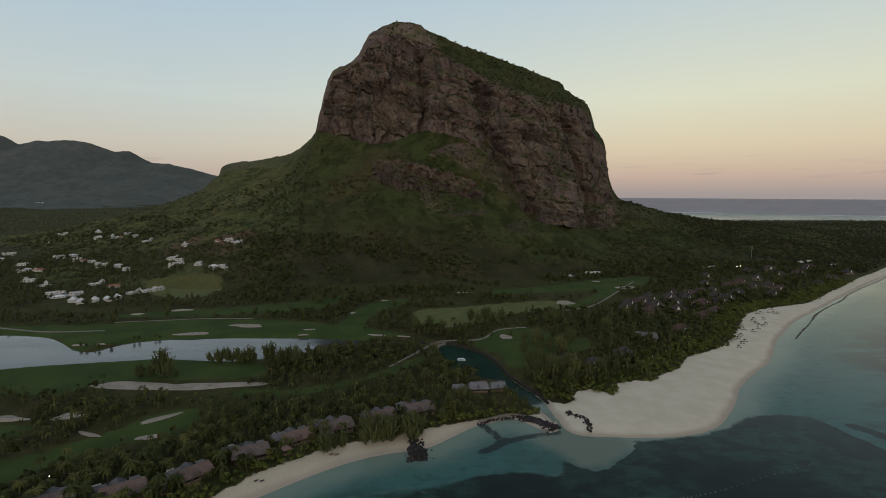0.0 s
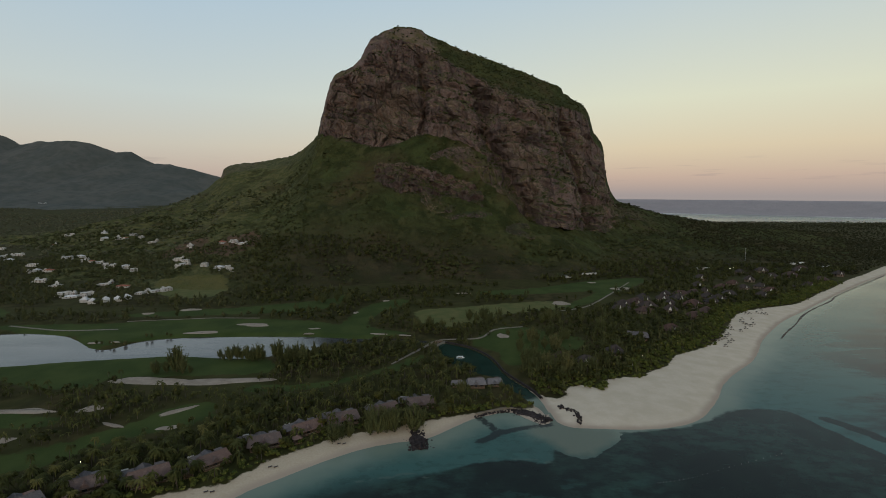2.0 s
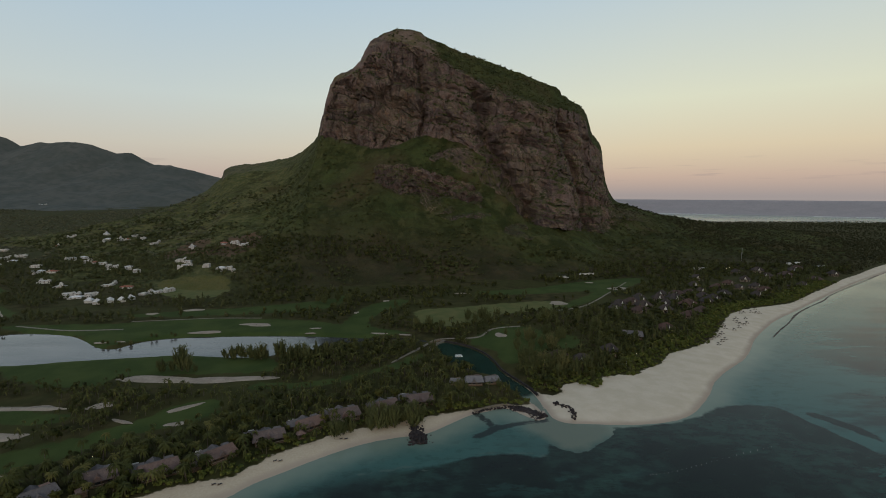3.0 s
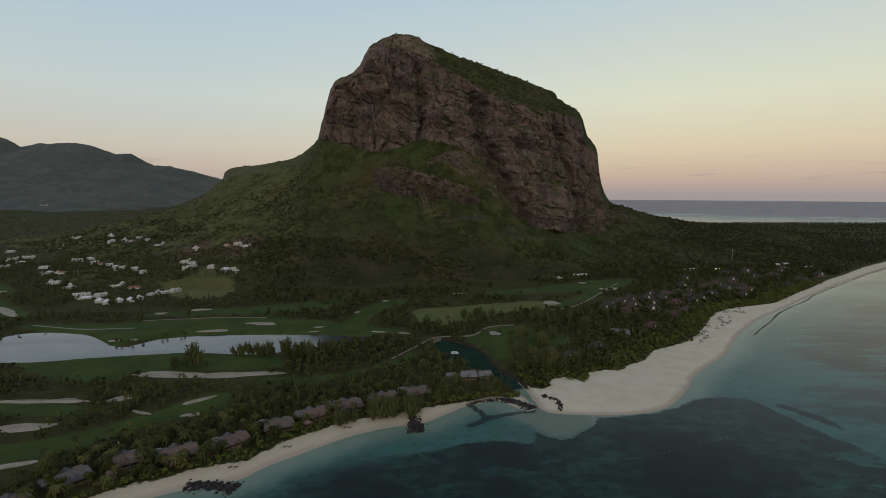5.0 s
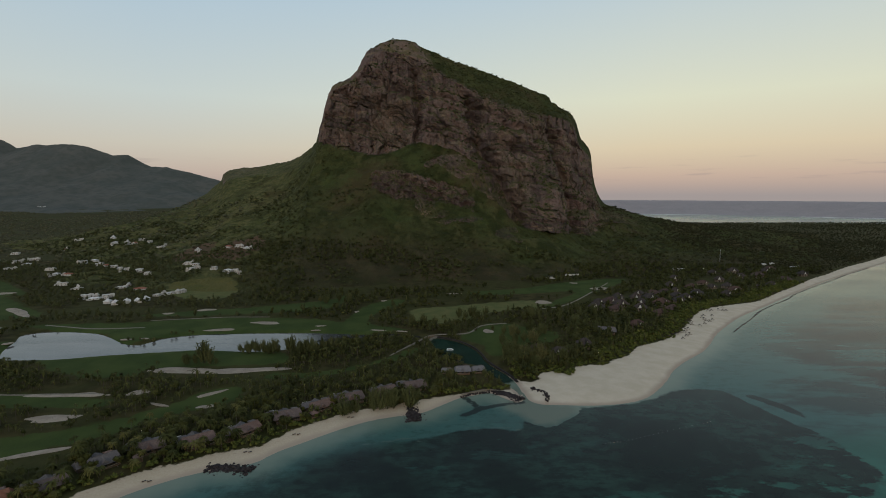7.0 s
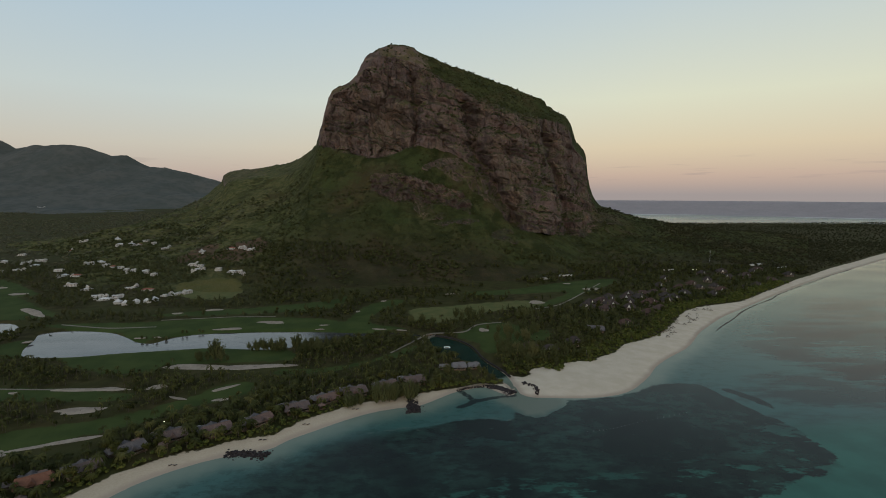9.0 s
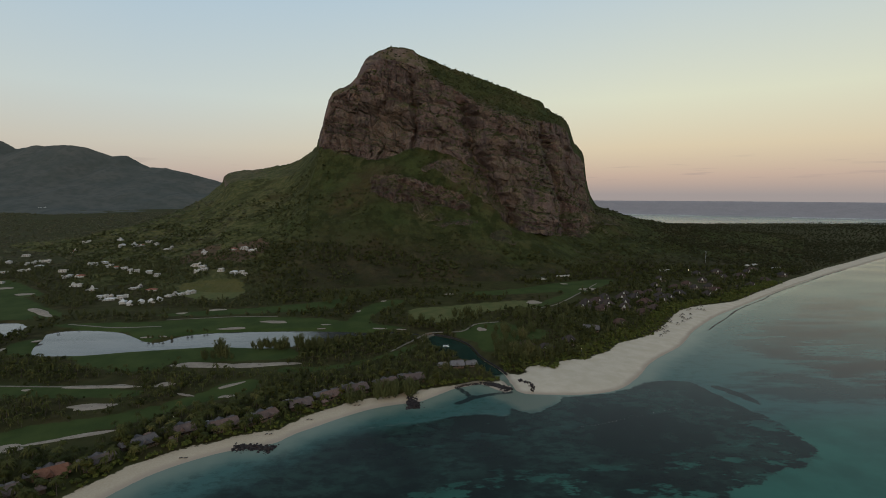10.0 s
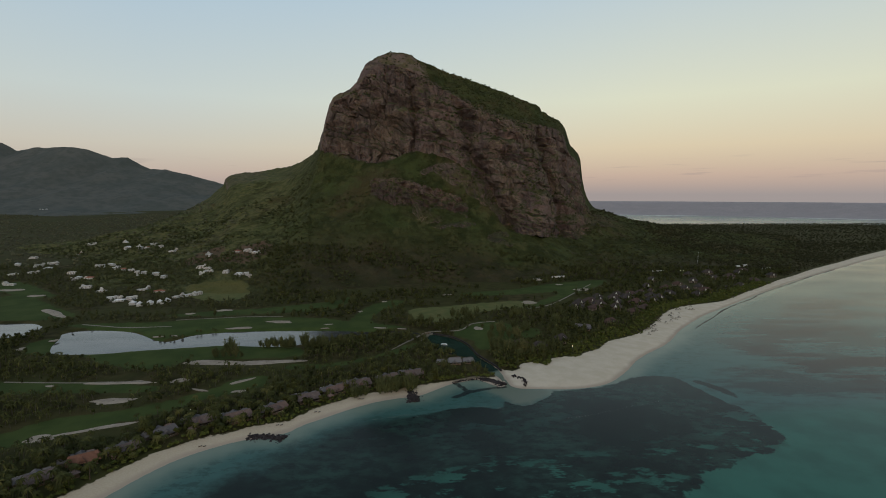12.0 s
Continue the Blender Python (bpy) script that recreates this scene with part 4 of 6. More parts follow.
def free_of(x, y, spots):
    ok = np.ones(len(x), bool)
    for cx, cy, r in spots:
        ok &= (x - cx) ** 2 + (y - cy) ** 2 > r * r
    return ok


# ---- plants ----
def ico(n):
    bm = bmesh.new()
    bmesh.ops.create_icosphere(bm, subdivisions=n, radius=1)
    v = np.array([p.co[:] for p in bm.verts])
    f = np.array([[q.index for q in p.verts] for p in bm.faces])
    bm.free()
    return v, f


ICO1, ICO2 = ico(1), ico(2)


def leaf_tufts(r, centres, normals, size):
    """Small crossed leaf sprays, two triangles each."""
    n = len(centres)
    a = np.cross(normals, r.normal(size=(n, 3)))
    a /= np.linalg.norm(a, axis=1)[:, None] + 1e-9
    b = np.cross(normals, a)
    tilt = r.uniform(-0.7, 0.7, (n, 1))
    b = b * np.cos(tilt) + normals * np.sin(tilt)
    s = size * r.uniform(0.6, 1.3, (n, 1))
    q = np.stack([centres - a * s, centres - b * s * 0.7, centres + a * s, centres + b * s * 0.7 + normals * s * 0.3], 1)
    i = np.arange(n * 4).reshape(n, 4)
    return q.reshape(-1, 3), np.concatenate([i[:, [0, 1, 2]], i[:, [0, 2, 3]]])


def crown(seed, width, height, base, tufts, lobes=5, core=ICO1, tuft=0.2):
    """An uneven crown: several lumpy lobes with leaf sprays standing off them."""
    r = np.random.default_rng(seed)
    vs, fs, n = [], [], 0
    for k in range(lobes):
        a, d = r.uniform(0, 2 * np.pi), (0 if k == 0 else r.uniform(0.25, 0.6))
        c = np.array([np.cos(a) * d * width / 2, np.sin(a) * d * width / 2, base + height * (0.5 + (0.16 if k == 0 else r.uniform(-0.22, 0.2)))])
        sx, szz = width / 2 * (0.72 if k == 0 else r.uniform(0.38, 0.6)), height / 2 * (0.72 if k == 0 else r.uniform(0.4, 0.65))
        v, f = core if k == 0 else ICO1
        w = v * (1 + 0.28 * r.normal(size=(len(v), 1)).clip(-1.4, 1.4)) * (sx, sx, szz) * 0.74
        vs.append(w + c)
        fs.append(f + n)
        n += len(w)
        m = max(4, tufts // lobes)
        d3 = r.normal(size=(m, 3))
        d3[:, 2] = np.abs(d3[:, 2]) * 1.0 - 0.15
        d3 /= np.linalg.norm(d3, axis=1)[:, None]
        tv, tf = leaf_tufts(r, c + d3 * (sx, sx, szz) * r.uniform(0.68, 1.15, (m, 1)), d3, width * tuft)
        vs.append(tv)
        fs.append(tf + n)
        n += len(tv)
    return np.vstack(vs), np.vstack(fs)


def tube(points, radii, sides=6):
    p, vs = np.array(points, float), []
    a = np.linspace(0, 2 * np.pi, sides, endpoint=False)
    for q, r in zip(p, radii):
        vs.append(np.stack([q[0] + r * np.cos(a), q[1] + r * np.sin(a), np.full(sides, q[2])], 1))
    i = np.arange(len(p) * sides).reshape(len(p), sides)
    j = np.roll(i, -1, 1)
    f = np.stack([i[:-1], j[:-1], j[1:], i[1:]], -1).reshape(-1, 4)
    return np.vstack(vs), np.concatenate([f[:, [0, 1, 2]], f[:, [0, 2, 3]]])


def joined(*pieces):
    vs, fs, n = [], [], 0
    for v, f in pieces:
        vs.append(v)
        fs.append(f + n)
        n += len(v)
    return np.vstack(vs), np.vstack(fs)


def trunk_of(height, r0, lean=0.4, seed=0, limbs=0, spread=1.5):
    r = np.random.default_rng(seed)
    a = r.uniform(0, 6.3)
    t = np.linspace(0, 1, 4)
    pts = [(lean * q * q * math.cos(a), lean * q * q * math.sin(a), height * q - 0.3 * (1 - q)) for q in t]
    out = [tube(pts, r0 * (1.15 - 0.65 * t))]
    for k in range(limbs):
        b = a + 2 * math.pi * k / limbs + r.uniform(-0.4, 0.4)
        s = np.array(pts[2])
        e = s + np.array([math.cos(b) * spread, math.sin(b) * spread, height * 0.45])
        out.append(tube([s, (s + e) / 2 + (0, 0, 0.2), e], [r0 * 0.5, r0 * 0.35, r0 * 0.15], 4))
    return joined(*out), np.array(pts[-1])


def palm_crown(seed, top, length=2.9, fronds=15, stations=4):
    """Arching fronds; each is a folded blade whose edge is cut into leaflets where there are stations enough."""
    r = np.random.default_rng(seed)
    vs, fs, n = [], [], 0
    for k in range(fronds):
        a = 2 * math.pi * k / fronds * 1.618 * 2 + r.uniform(-0.25, 0.25)
        up = r.uniform(-0.45, 1.15)
        ln = length * r.uniform(0.75, 1.15)
        d, side = np.array([math.cos(a), math.sin(a), 0]), np.array([-math.sin(a), math.cos(a), 0])
        for s in range(stations):
            t = s / (stations - 1)
            c = top + d * ln * (t * (1 - 0.18 * t)) + np.array([0, 0, ln * (up * 0.6 * t - 0.72 * t * t)])
            w = 0.105 * length * (0.2 + 0.8 * math.sin(math.pi * min(1.0, 0.12 + 0.86 * t))) * (0.55 if s % 2 and stations > 4 else 1.0)
            back = d * (0.0 if stations < 5 else 0.35 * w)
            vs.append(np.array([c + side * w - (0, 0, 0.42 * w) + back, c, c - side * w - (0, 0, 0.42 * w) + back]))
        b = n + np.arange(3 * stations).reshape(stations, 3)
        for s in range(stations - 1):
            for q in (0, 1):
                fs.append([b[s, q], b[s + 1, q], b[s + 1, q + 1]])
                fs.append([b[s, q], b[s + 1, q + 1], b[s, q + 1]])
        n += 3 * stations
    return np.vstack(vs), np.array(fs)


def wispy_crown(seed, height, width, tufts=800, limbs=True):
    """The feathery crown of a casuarina: many rising plumes, each a slim core with thin sprays pointing up and out."""
    r = np.random.default_rng(seed)
    pieces, plumes, rings = [], 26 if limbs else 5, 5 if limbs else 4
    for k in range(plumes):
        a = 2 * math.pi * k / plumes + r.uniform(-0.4, 0.4)
        out = width / 2 * (0.12 if k == 0 else r.uniform(0.35, 1.0))
        z0 = height * (0.15 if k == 0 else r.uniform(0.02, 0.30))
        s = np.array([math.cos(a) * out * 0.36, math.sin(a) * out * 0.36, z0])
        e = np.array([math.cos(a) * out, math.sin(a) * out, height * (1.0 if k == 0 else r.uniform(0.42, 0.97)) * (1 - 0.25 * out / width)])
        d = e - s
        ln = np.linalg.norm(d)
        if limbs:
            pieces.append(tube([s, (s + e) / 2, e], [0.12, 0.08, 0.03], 3))
        t = np.linspace(0, 1, rings)
        fat = width * (r.uniform(0.055, 0.09) if limbs else r.uniform(0.10, 0.15))
        pieces.append(tube([s + d * (0.08 + 0.84 * q) + r.normal(size=3) * fat * 0.25 for q in t], fat * np.interp(t, [0, 0.25, 0.5, 0.75, 1], [0.35, 0.9, 1.0, 0.65, 0.12]), rings))
        m = tufts // plumes
        u = r.uniform(0.05, 1.0, (m, 1))
        c = s + d * u + r.normal(size=(m, 3)) * ((fat * 1.5, fat * 1.5, ln * 0.04) if limbs else (fat * 0.75, fat * 0.75, ln * 0.03)) * (1.15 - 0.6 * u)
        w = d / ln * 0.9 + r.normal(size=(m, 3)) * 0.45 + np.array([math.cos(a), math.sin(a), 0.0]) * 0.25
        w /= np.linalg.norm(w, axis=1)[:, None]
        b = np.cross(w, r.normal(size=(m, 3)))
        b /= np.linalg.norm(b, axis=1)[:, None] + 1e-9
        g = (width * 0.55 if limbs else width * 1.5) * r.uniform(0.10, 0.20, (m, 1))
        q = np.stack([c - b * g * 0.22, c + b * g * 0.22, c + w * g + b * g * 0.1, c + w * g * 1.1 - b * g * 0.12], 1)
        i = np.arange(m * 4).reshape(m, 4)
        pieces.append((q.reshape(-1, 3), np.concatenate([i[:, [0, 1, 2]], i[:, [0, 2, 3]]])))
    return joined(*pieces)


def plant(name, trunk, crown_mesh, leaf_mat, label, category, group, leaf_label):
    ob = new(name)
    t = new("trunk", mesh_from("trunk", *trunk, [BARK], True))
    c = new("crown", mesh_from("crown", *crown_mesh, [leaf_mat]))
    t.parent = c.parent = ob
    return tagged(ob, label, category, group)


def strew(name, templates, x, y, z, scale, seed, mats, label, category):
    """Many plants joined into one object; a template is (verts, faces, material of each face)."""
    r = np.random.default_rng(seed)
    kind = r.integers(0, len(templates), len(x))
    turn = r.uniform(0, 2 * np.pi, len(x))
    vs, fs, ms, n = [], [], [], 0
    for k, (v, f, fm) in enumerate(templates):
        i = np.nonzero(kind == k)[0]
        if not len(i):
            continue
        c, s = np.cos(turn[i])[:, None], np.sin(turn[i])[:, None]
        sc = scale[i][:, None]
        sq = r.uniform(0.85, 1.2, (len(i), 1))
        w = np.stack([(v[:, 0] * c - v[:, 1] * s) * sc + x[i][:, None], (v[:, 0] * s + v[:, 1] * c) * sc + y[i][:, None], v[:, 2] * sc * sq + z[i][:, None]], -1)
        vs.append(w.reshape(-1, 3))
        fs.append((f[None] + (n + np.arange(len(i)) * len(v))[:, None, None]).reshape(-1, 3))
        ms.append(np.tile(fm, len(i)))
        n += len(i) * len(v)
    me = mesh_from(name, np.vstack(vs), np.vstack(fs), mats, False, np.concatenate(ms))
    return tagged(new(name, me), label, category, kind="stuff")


def with_trunk(trunk, leaves):
    v, f = joined(leaves, trunk)
    return v, f, np.concatenate([np.zeros(len(leaves[1]), int), np.ones(len(trunk[1]), int)])


# coconut palms: a few forms, each copied; the belt behind the beach stands singly, the rest joined
palm_forms = []
for k, (h, le) in enumerate(((6.6, 1.2), (7.8, 0.8), (5.6, 1.4), (8.6, 1.0), (4.8, 0.5))):
    tk, top = trunk_of(h, 0.19, le, 40 + k)
    palm_forms.append((tk, palm_crown(60 + k, top, 3.7 + 0.1 * k, 28, 5)))
tree_forms = []
for k, (w, h) in enumerate(((7.5, 6.0), (9.0, 6.8), (6.0, 6.2), (10.0, 7.2), (5.2, 5.0))):
    tk, top = trunk_of(4.2, 0.28, 0.3, 80 + k, 4, w * 0.2)
    tree_forms.append((tk, crown(90 + k, w, h, 2.2, 130, 6, ICO1, 0.085)))
cas_forms = []
for k, (w, h) in enumerate(((6.0, 12.0), (7.5, 13.5), (5.5, 11.0), (8.0, 12.5))):
    tk, top = trunk_of(h * 0.8, 0.26, 0.4, 120 + k)
    cas_forms.append((tk, wispy_crown(130 + k, h, w * 1.15)))

px, py = scatter(-560, 560, 105, 480, 4.7, 11)
ps, pg, pp, pl, pm = land_fields(px, py)
ok = (pg > np.where(px > 150, 15.0, 2.0) + 7 * np.sin(px * 0.31 + py * 0.23)) & (pg > 2.0) & (pp < -14) & (pl < np.where(np.sin(px * 12.9898 + py * 78.233) * 43758.5453 % 1 < 0.04, 9.0, -1.5 + 2.0 * np.sin(px * 0.7))) & (pm < -3) & (free_of(px, py, keep_clear)) & free_of(px, py, sand_clear)
ok &= ~((px > 30) & (px < 64) & (py > 330) & (py < 425))
px, py, pg = px[ok], py[ok], pg[ok]
pz = stand_many(px, py, ps[ok], pp[ok]) - 0.1
pr = np.random.default_rng(5)
pick, size = pr.uniform(0, 1, len(px)), 0.62 + 0.75 * pr.uniform(0, 1, len(px)) ** 1.4
low = pl[ok] > -16
for x, y, l, w, a in BUNKERS:
    low |= (np.abs(px - x) < 0.55 * l + 2) & (py < y) & (py > y - 26)
low |= (px > 2) & (px < 56) & (py > 286) & (py < 318)
size = np.where(low, size * 0.72, size)
left_belt = (px < 45) & (py < 345)
share = np.where(left_belt, 0.76, np.where(px > 60, 0.22, 0.30))
clump = fbm(px / 40, py / 40, px * 0, 2)
is_palm = pick < share + 0.22 * clump
single = left_belt & (px > -230) & (py < 300) & (signed_distance(px, py, veg) < 62)
palm_i = np.nonzero(is_palm & single)[0][:290]
protos = [plant("coconut_palm", tk, cr, PALM_OB, "tall coconut palm with drooping green fronds", "palm tree", "palms behind the beach", "") for tk, cr in palm_forms]
for n, i in enumerate(palm_i):
    m = pose(px[i], py[i], pz[i], 0, 0, pr.uniform(0, 360)) @ Matrix.Scale(size[i] * 0.98, 4)
    if n < 5:
        protos[n].matrix_world = m
    else:
        src = protos[n % 5]
        ob = copy_thing(src, m)
        ob.matrix_basis = m
tree_i = np.nonzero(~is_palm & single)[0][:260]
protos = [plant("broadleaf_tree", tk, cr, LEAF_OB, "bushy broad-leaved tree with a dark green uneven crown", "tree", "trees behind the beach", "") for tk, cr in tree_forms]
for n, i in enumerate(tree_i):
    m = pose(px[i], py[i], pz[i], 0, 0, pr.uniform(0, 360)) @ Matrix.Scale(size[i] * 0.66, 4)
    if n < 5:
        protos[n].matrix_world = m
    else:
        ob = copy_thing(protos[n % 5], m)
        ob.matrix_basis = m
done_i = np.zeros(len(px), bool)
done_i[palm_i], done_i[tree_i] = True, True
PALM_T, TREE_T = [], []
for k, (h, le) in enumerate(((6.6, 1.2), (7.6, 0.8), (5.4, 1.2), (8.4, 1.0), (4.6, 0.5), (6.2, 0.3))):
    a = np.array([le * 0.7, le * 0.5, h])
    PALM_T.append(with_trunk(tube([(0, 0, -0.3), a * (0.4, 0.4, 0.6), a], (0.2, 0.15, 0.12), 4), palm_crown(160 + k, a, 3.8, 16, 3)))
for k, (w, h) in enumerate(((7.5, 6.0), (9.0, 6.8), (6.0, 6.4), (10.0, 7.0), (5.2, 5.0), (6.5, 7.6))):
    TREE_T.append(with_trunk(tube([(0, 0, -0.3), (0.1, 0.1, 3.5)], (0.3, 0.2), 4), crown(190 + k, w, h, 1.6, 46, 4, ICO1, 0.12)))
i = is_palm & ~done_i
strew("palm_grove", PALM_T, px[i], py[i], pz[i], size[i] * 0.95, 21, [PALM, BARK], "grove of coconut palms among the lawns", "palms")
WISP_T = [with_trunk(tube([(0, 0, -0.3), (0.1, 0.1, 5)], (0.25, 0.12), 4), wispy_crown(360 + k, h, w, 70, False)) for k, (h, w) in enumerate(((11, 7), (9, 6.5), (12.5, 7.5), (8, 6)))]
feathery = ~is_palm & ~done_i & (pr.uniform(0, 1, len(px)) < np.where(px > 60, 0.30, 0.16) + 0.5 * fbm(px / 30, py / 30, px * 0 + 9, 2).clip(0, 1))
strew("casuarina_grove", WISP_T, px[feathery], py[feathery], pz[feathery], size[feathery] * 0.84, 24, [NEEDLES, BARK], "grove of feathery casuarinas between the lawns", "trees")
i = ~is_palm & ~done_i & ~feathery
strew("broadleaf_grove", TREE_T, px[i], py[i], pz[i], size[i] * 0.70, 22, [LEAF, BARK], "dense grove of dark green broad-leaved trees", "trees")

# low beach scrub along the sand
bx, by = scatter(-260, 640, 80, 760, 3.7, 13)
bg = signed_distance(bx, by, veg)
bulge = fbm(bx / 14, by / 14, bx * 0 + 3, 2)
ok = (bg > np.where(bx < 40, 0.2 - 1.8 * bulge, 0.5 - 5.5 * bulge.clip(-0.3, 0.8))) & (bg < np.where(bx > 150, 27, np.where(bx > 70, 16, 8))) & (by > 90) & free_of(bx, by, [(186, 436, 8)] + [(x, y, 5.0) for x, y, a in VILLAS]) & ~((bx > -20) & (bx < 66) & (by > 290) & (by < 440))
bx, by, bg = bx[ok], by[ok], bg[ok]
low_forms = [(lambda c: (c[0], c[1], np.zeros(len(c[1]), int)))(crown(200 + k, 4.2, 2.8, -0.3, 22, 2, ICO1, 0.14)) for k in range(4)]
strew("beach_scrub", low_forms, bx, by, np.full(len(bx), 1.6), np.random.default_rng(3).uniform(0.55, 1.35, len(bx)) * (1 + 0.5 * smooth(4, 18, bg)), 23, [foliage_material("sea_lettuce_scrub", (0.036, 0.050, 0.011), (0.080, 0.092, 0.020), (0.15, 0.140, 0.036))],
      "low yellow-green beach scrub along the sand", "shrubs")

# feathery casuarinas standing singly by the lake and the channel
CASUARINAS = [(-160, 378, 1.0), (-152, 377, 0.85), (-168, 379, 0.9), (-143, 376, 1.0), (-175, 380, 0.6), (-128, 378, 1.15), (-118, 372, 1.2), (-112, 380, 1.0), (-106, 370, 1.1),
              (-194, 349, 1.4), (-188, 346, 1.15), (-207, 345, 0.75), (-98, 378, 0.9), (-90, 384, 0.9), (-82, 388, 1.0), (72, 352, 0.9), (80, 348, 1.0), (88, 352, 0.9), (92, 341, 0.8),
              (70, 366, 1.1), (78, 372, 1.0), (96, 362, 1.0), (40, 500, 1.0), (48, 506, 1.1), (54, 500, 0.9), (33, 506, 0.9), (108, 500, 1.0), (118, 506, 1.1)]
CASUARINAS += [(-268, 440, 0.4), (-264, 441, 0.35), (-253, 447, 0.4), (-249, 446, 0.3), (-283, 416, 0.4), (-276, 421, 0.45), (-294, 417, 0.4), (-300, 419, 0.35), (-289, 420, 0.3)]
CASUARINAS += [(-38, 262, 0.8), (-26, 262, 0.9), (-20, 262, 0.75), (-33, 265, 0.85), (-14, 266, 0.7), (-60, 250, 0.6), (4, 278, 0.6), (180, 545, 1.0), (196, 520, 1.0), (150, 500, 1.1), (160, 470, 1.0),
               (-20, 470, 1.0), (-8, 475, 0.9), (4, 470, 0.9), (-140, 590, 1.0), (-125, 600, 1.1), (-110, 592, 1.0), (-150, 600, 0.9)]
CASUARINAS += [(-33, 253, 1.0), (-28, 254, 1.1), (-24, 255, 1.0), (-37, 251, 0.9), (-13, 257, 1.1), (-15, 260, 1.0), (-10, 261, 0.9), (-48, 248, 0.8), (-55, 243, 0.8), (-52, 246, 0.7), (8, 300, 0.6), (44, 318, 0.6), (16, 308, 0.7)]
CASUARINAS += [(76, 436, 0.8), (84, 428, 1.0), (90, 432, 0.9), (104, 444, 0.9), (112, 428, 1.1), (70, 402, 0.8), (92, 408, 1.0), (100, 402, 1.1), (82, 400, 0.9), (118, 436, 0.8), (66, 450, 0.6), (84, 358, 1.0), (76, 345, 0.9), (97, 350, 1.1), (106, 345, 1.0), (116, 352, 0.9), (89, 334, 0.8)]
CASUARINAS += [(-165, 376, 0.7), (-157, 379, 0.6), (-147, 375, 0.75), (-139, 377, 0.6), (-171, 377, 0.45), (-124, 376, 0.8), (-115, 375, 0.9), (-103, 374, 0.8), (-201, 348, 0.6), (-183, 347, 0.55)]
protos = [plant("casuarina_tree", tk, cr, NEEDLE, "tall feathery casuarina tree with thin grey-green sprays", "tree", "casuarinas", "") for tk, cr in cas_forms]
for n, (x, y, s) in enumerate(CASUARINAS):
    m = pose(x, y, stand(x, y) - 0.2, 0, 0, 67 * n) @ Matrix.Scale(s * (1.2 if s > 0.5 else 0.95), 4)
    if n < 4:
        protos[n].matrix_world = m
    else:
        ob = copy_thing(protos[n % 4], m)
        ob.matrix_basis = m

# woods and scrub of the plain behind, joined
small_tree = [(lambda c: (c[0], c[1], np.zeros(len(c[1]), int)))(crown(300 + k, w, h, -0.6, 22, 2, ICO1, 0.16)) for k, (w, h) in enumerate(((7, 6.5), (9, 7.5), (6, 7), (8, 6), (5, 8)))]
tall_tree = [(lambda c: (c[0], c[1], np.zeros(len(c[1]), int)))(wispy_crown(320 + k, 11, 7, 35, False)) for k in range(4)]
mx, my = scatter(-1000, 900, 480, 900, 8.5, 17)
ms, mg, mp, ml, mm = land_fields(mx, my)
wood = fbm(mx / 90, my / 60, mx * 0 + 2, 3)
scrub_plain = smooth(-260, -180, mx) * smooth(640, 700, my) * smooth(330, 250, mx)
ok = (mg > np.where(mx > 150, 18, 4)) & (mp < -6) & (ml < -3) & (mm < -4) & (wood > -0.55 + 0.5 * scrub_plain) & free_of(mx, my, keep_clear) & free_of(mx, my, sand_clear)
mx, my, wood = mx[ok], my[ok], wood[ok]
mz = stand_many(mx, my, ms[ok], mp[ok]) - 0.2
tall = np.random.default_rng(8).uniform(0, 1, len(mx)) < 0.22
sc = np.random.default_rng(9).uniform(0.55, 1.15, len(mx)) * np.where(mx > 150, 1.15, 1.0)
west = mx < -230 - 0.4 * (my - 600)
strew("village_thicket", small_tree, mx[~tall & west], my[~tall & west], mz[~tall & west], sc[~tall & west] * 0.85, 37, [VILLAGELEAF], "grey-green trees and thicket round the village", "woodland")
i = ~tall & ~west
strew("wood_of_the_plain", small_tree, mx[i], my[i], mz[i], sc[i], 31, [LEAF], "dark green trees and thicket across the coastal plain", "woodland")
strew("casuarina_wood", tall_tree, mx[tall], my[tall], mz[tall], sc[tall] * 0.95, 32, [NEEDLES], "tall feathery trees rising out of the thicket", "woodland")

bush_forms = [(lambda c: (c[0], c[1], np.zeros(len(c[1]), int)))(crown(340 + k, 5, 3.2, -0.5, 5, 1, ICO1, 0.2)) for k in range(5)]
sx, sy = scatter(-1100, 900, 620, 1240, 8.0, 19, 1.0)
ss, sg, sp, sl, sm = land_fields(sx, sy)
sz2 = np.full(len(sx), -1e9)
steep = np.zeros(len(sx))
for i in range(len(sx)):
    hit, nor = hill_tree.ray_cast(Vector((sx[i], sy[i], 900)), Vector((0, 0, -1)))[:2]
    if hit:
        sz2[i], steep[i] = hit.z, abs(nor.z)
cl = fbm(sx / 50, sy / 50, sx * 0 + 6, 3)
ok = (sz2 > 2.5) & (steep > 0.5) & (cl > -0.1) & (sm < 0) & free_of(sx, sy, keep_clear)
strew("slope_scrub", bush_forms, sx[ok], sy[ok], sz2[ok] - 0.3, np.random.default_rng(10).uniform(0.4, 1.1, ok.sum()) ** 1.5 * 1.35 * (1.0 + 0.7 * cl[ok].clip(0, 1)), 33, [SHRUB], "dark bushes scattered over the mountain slopes", "shrubs")

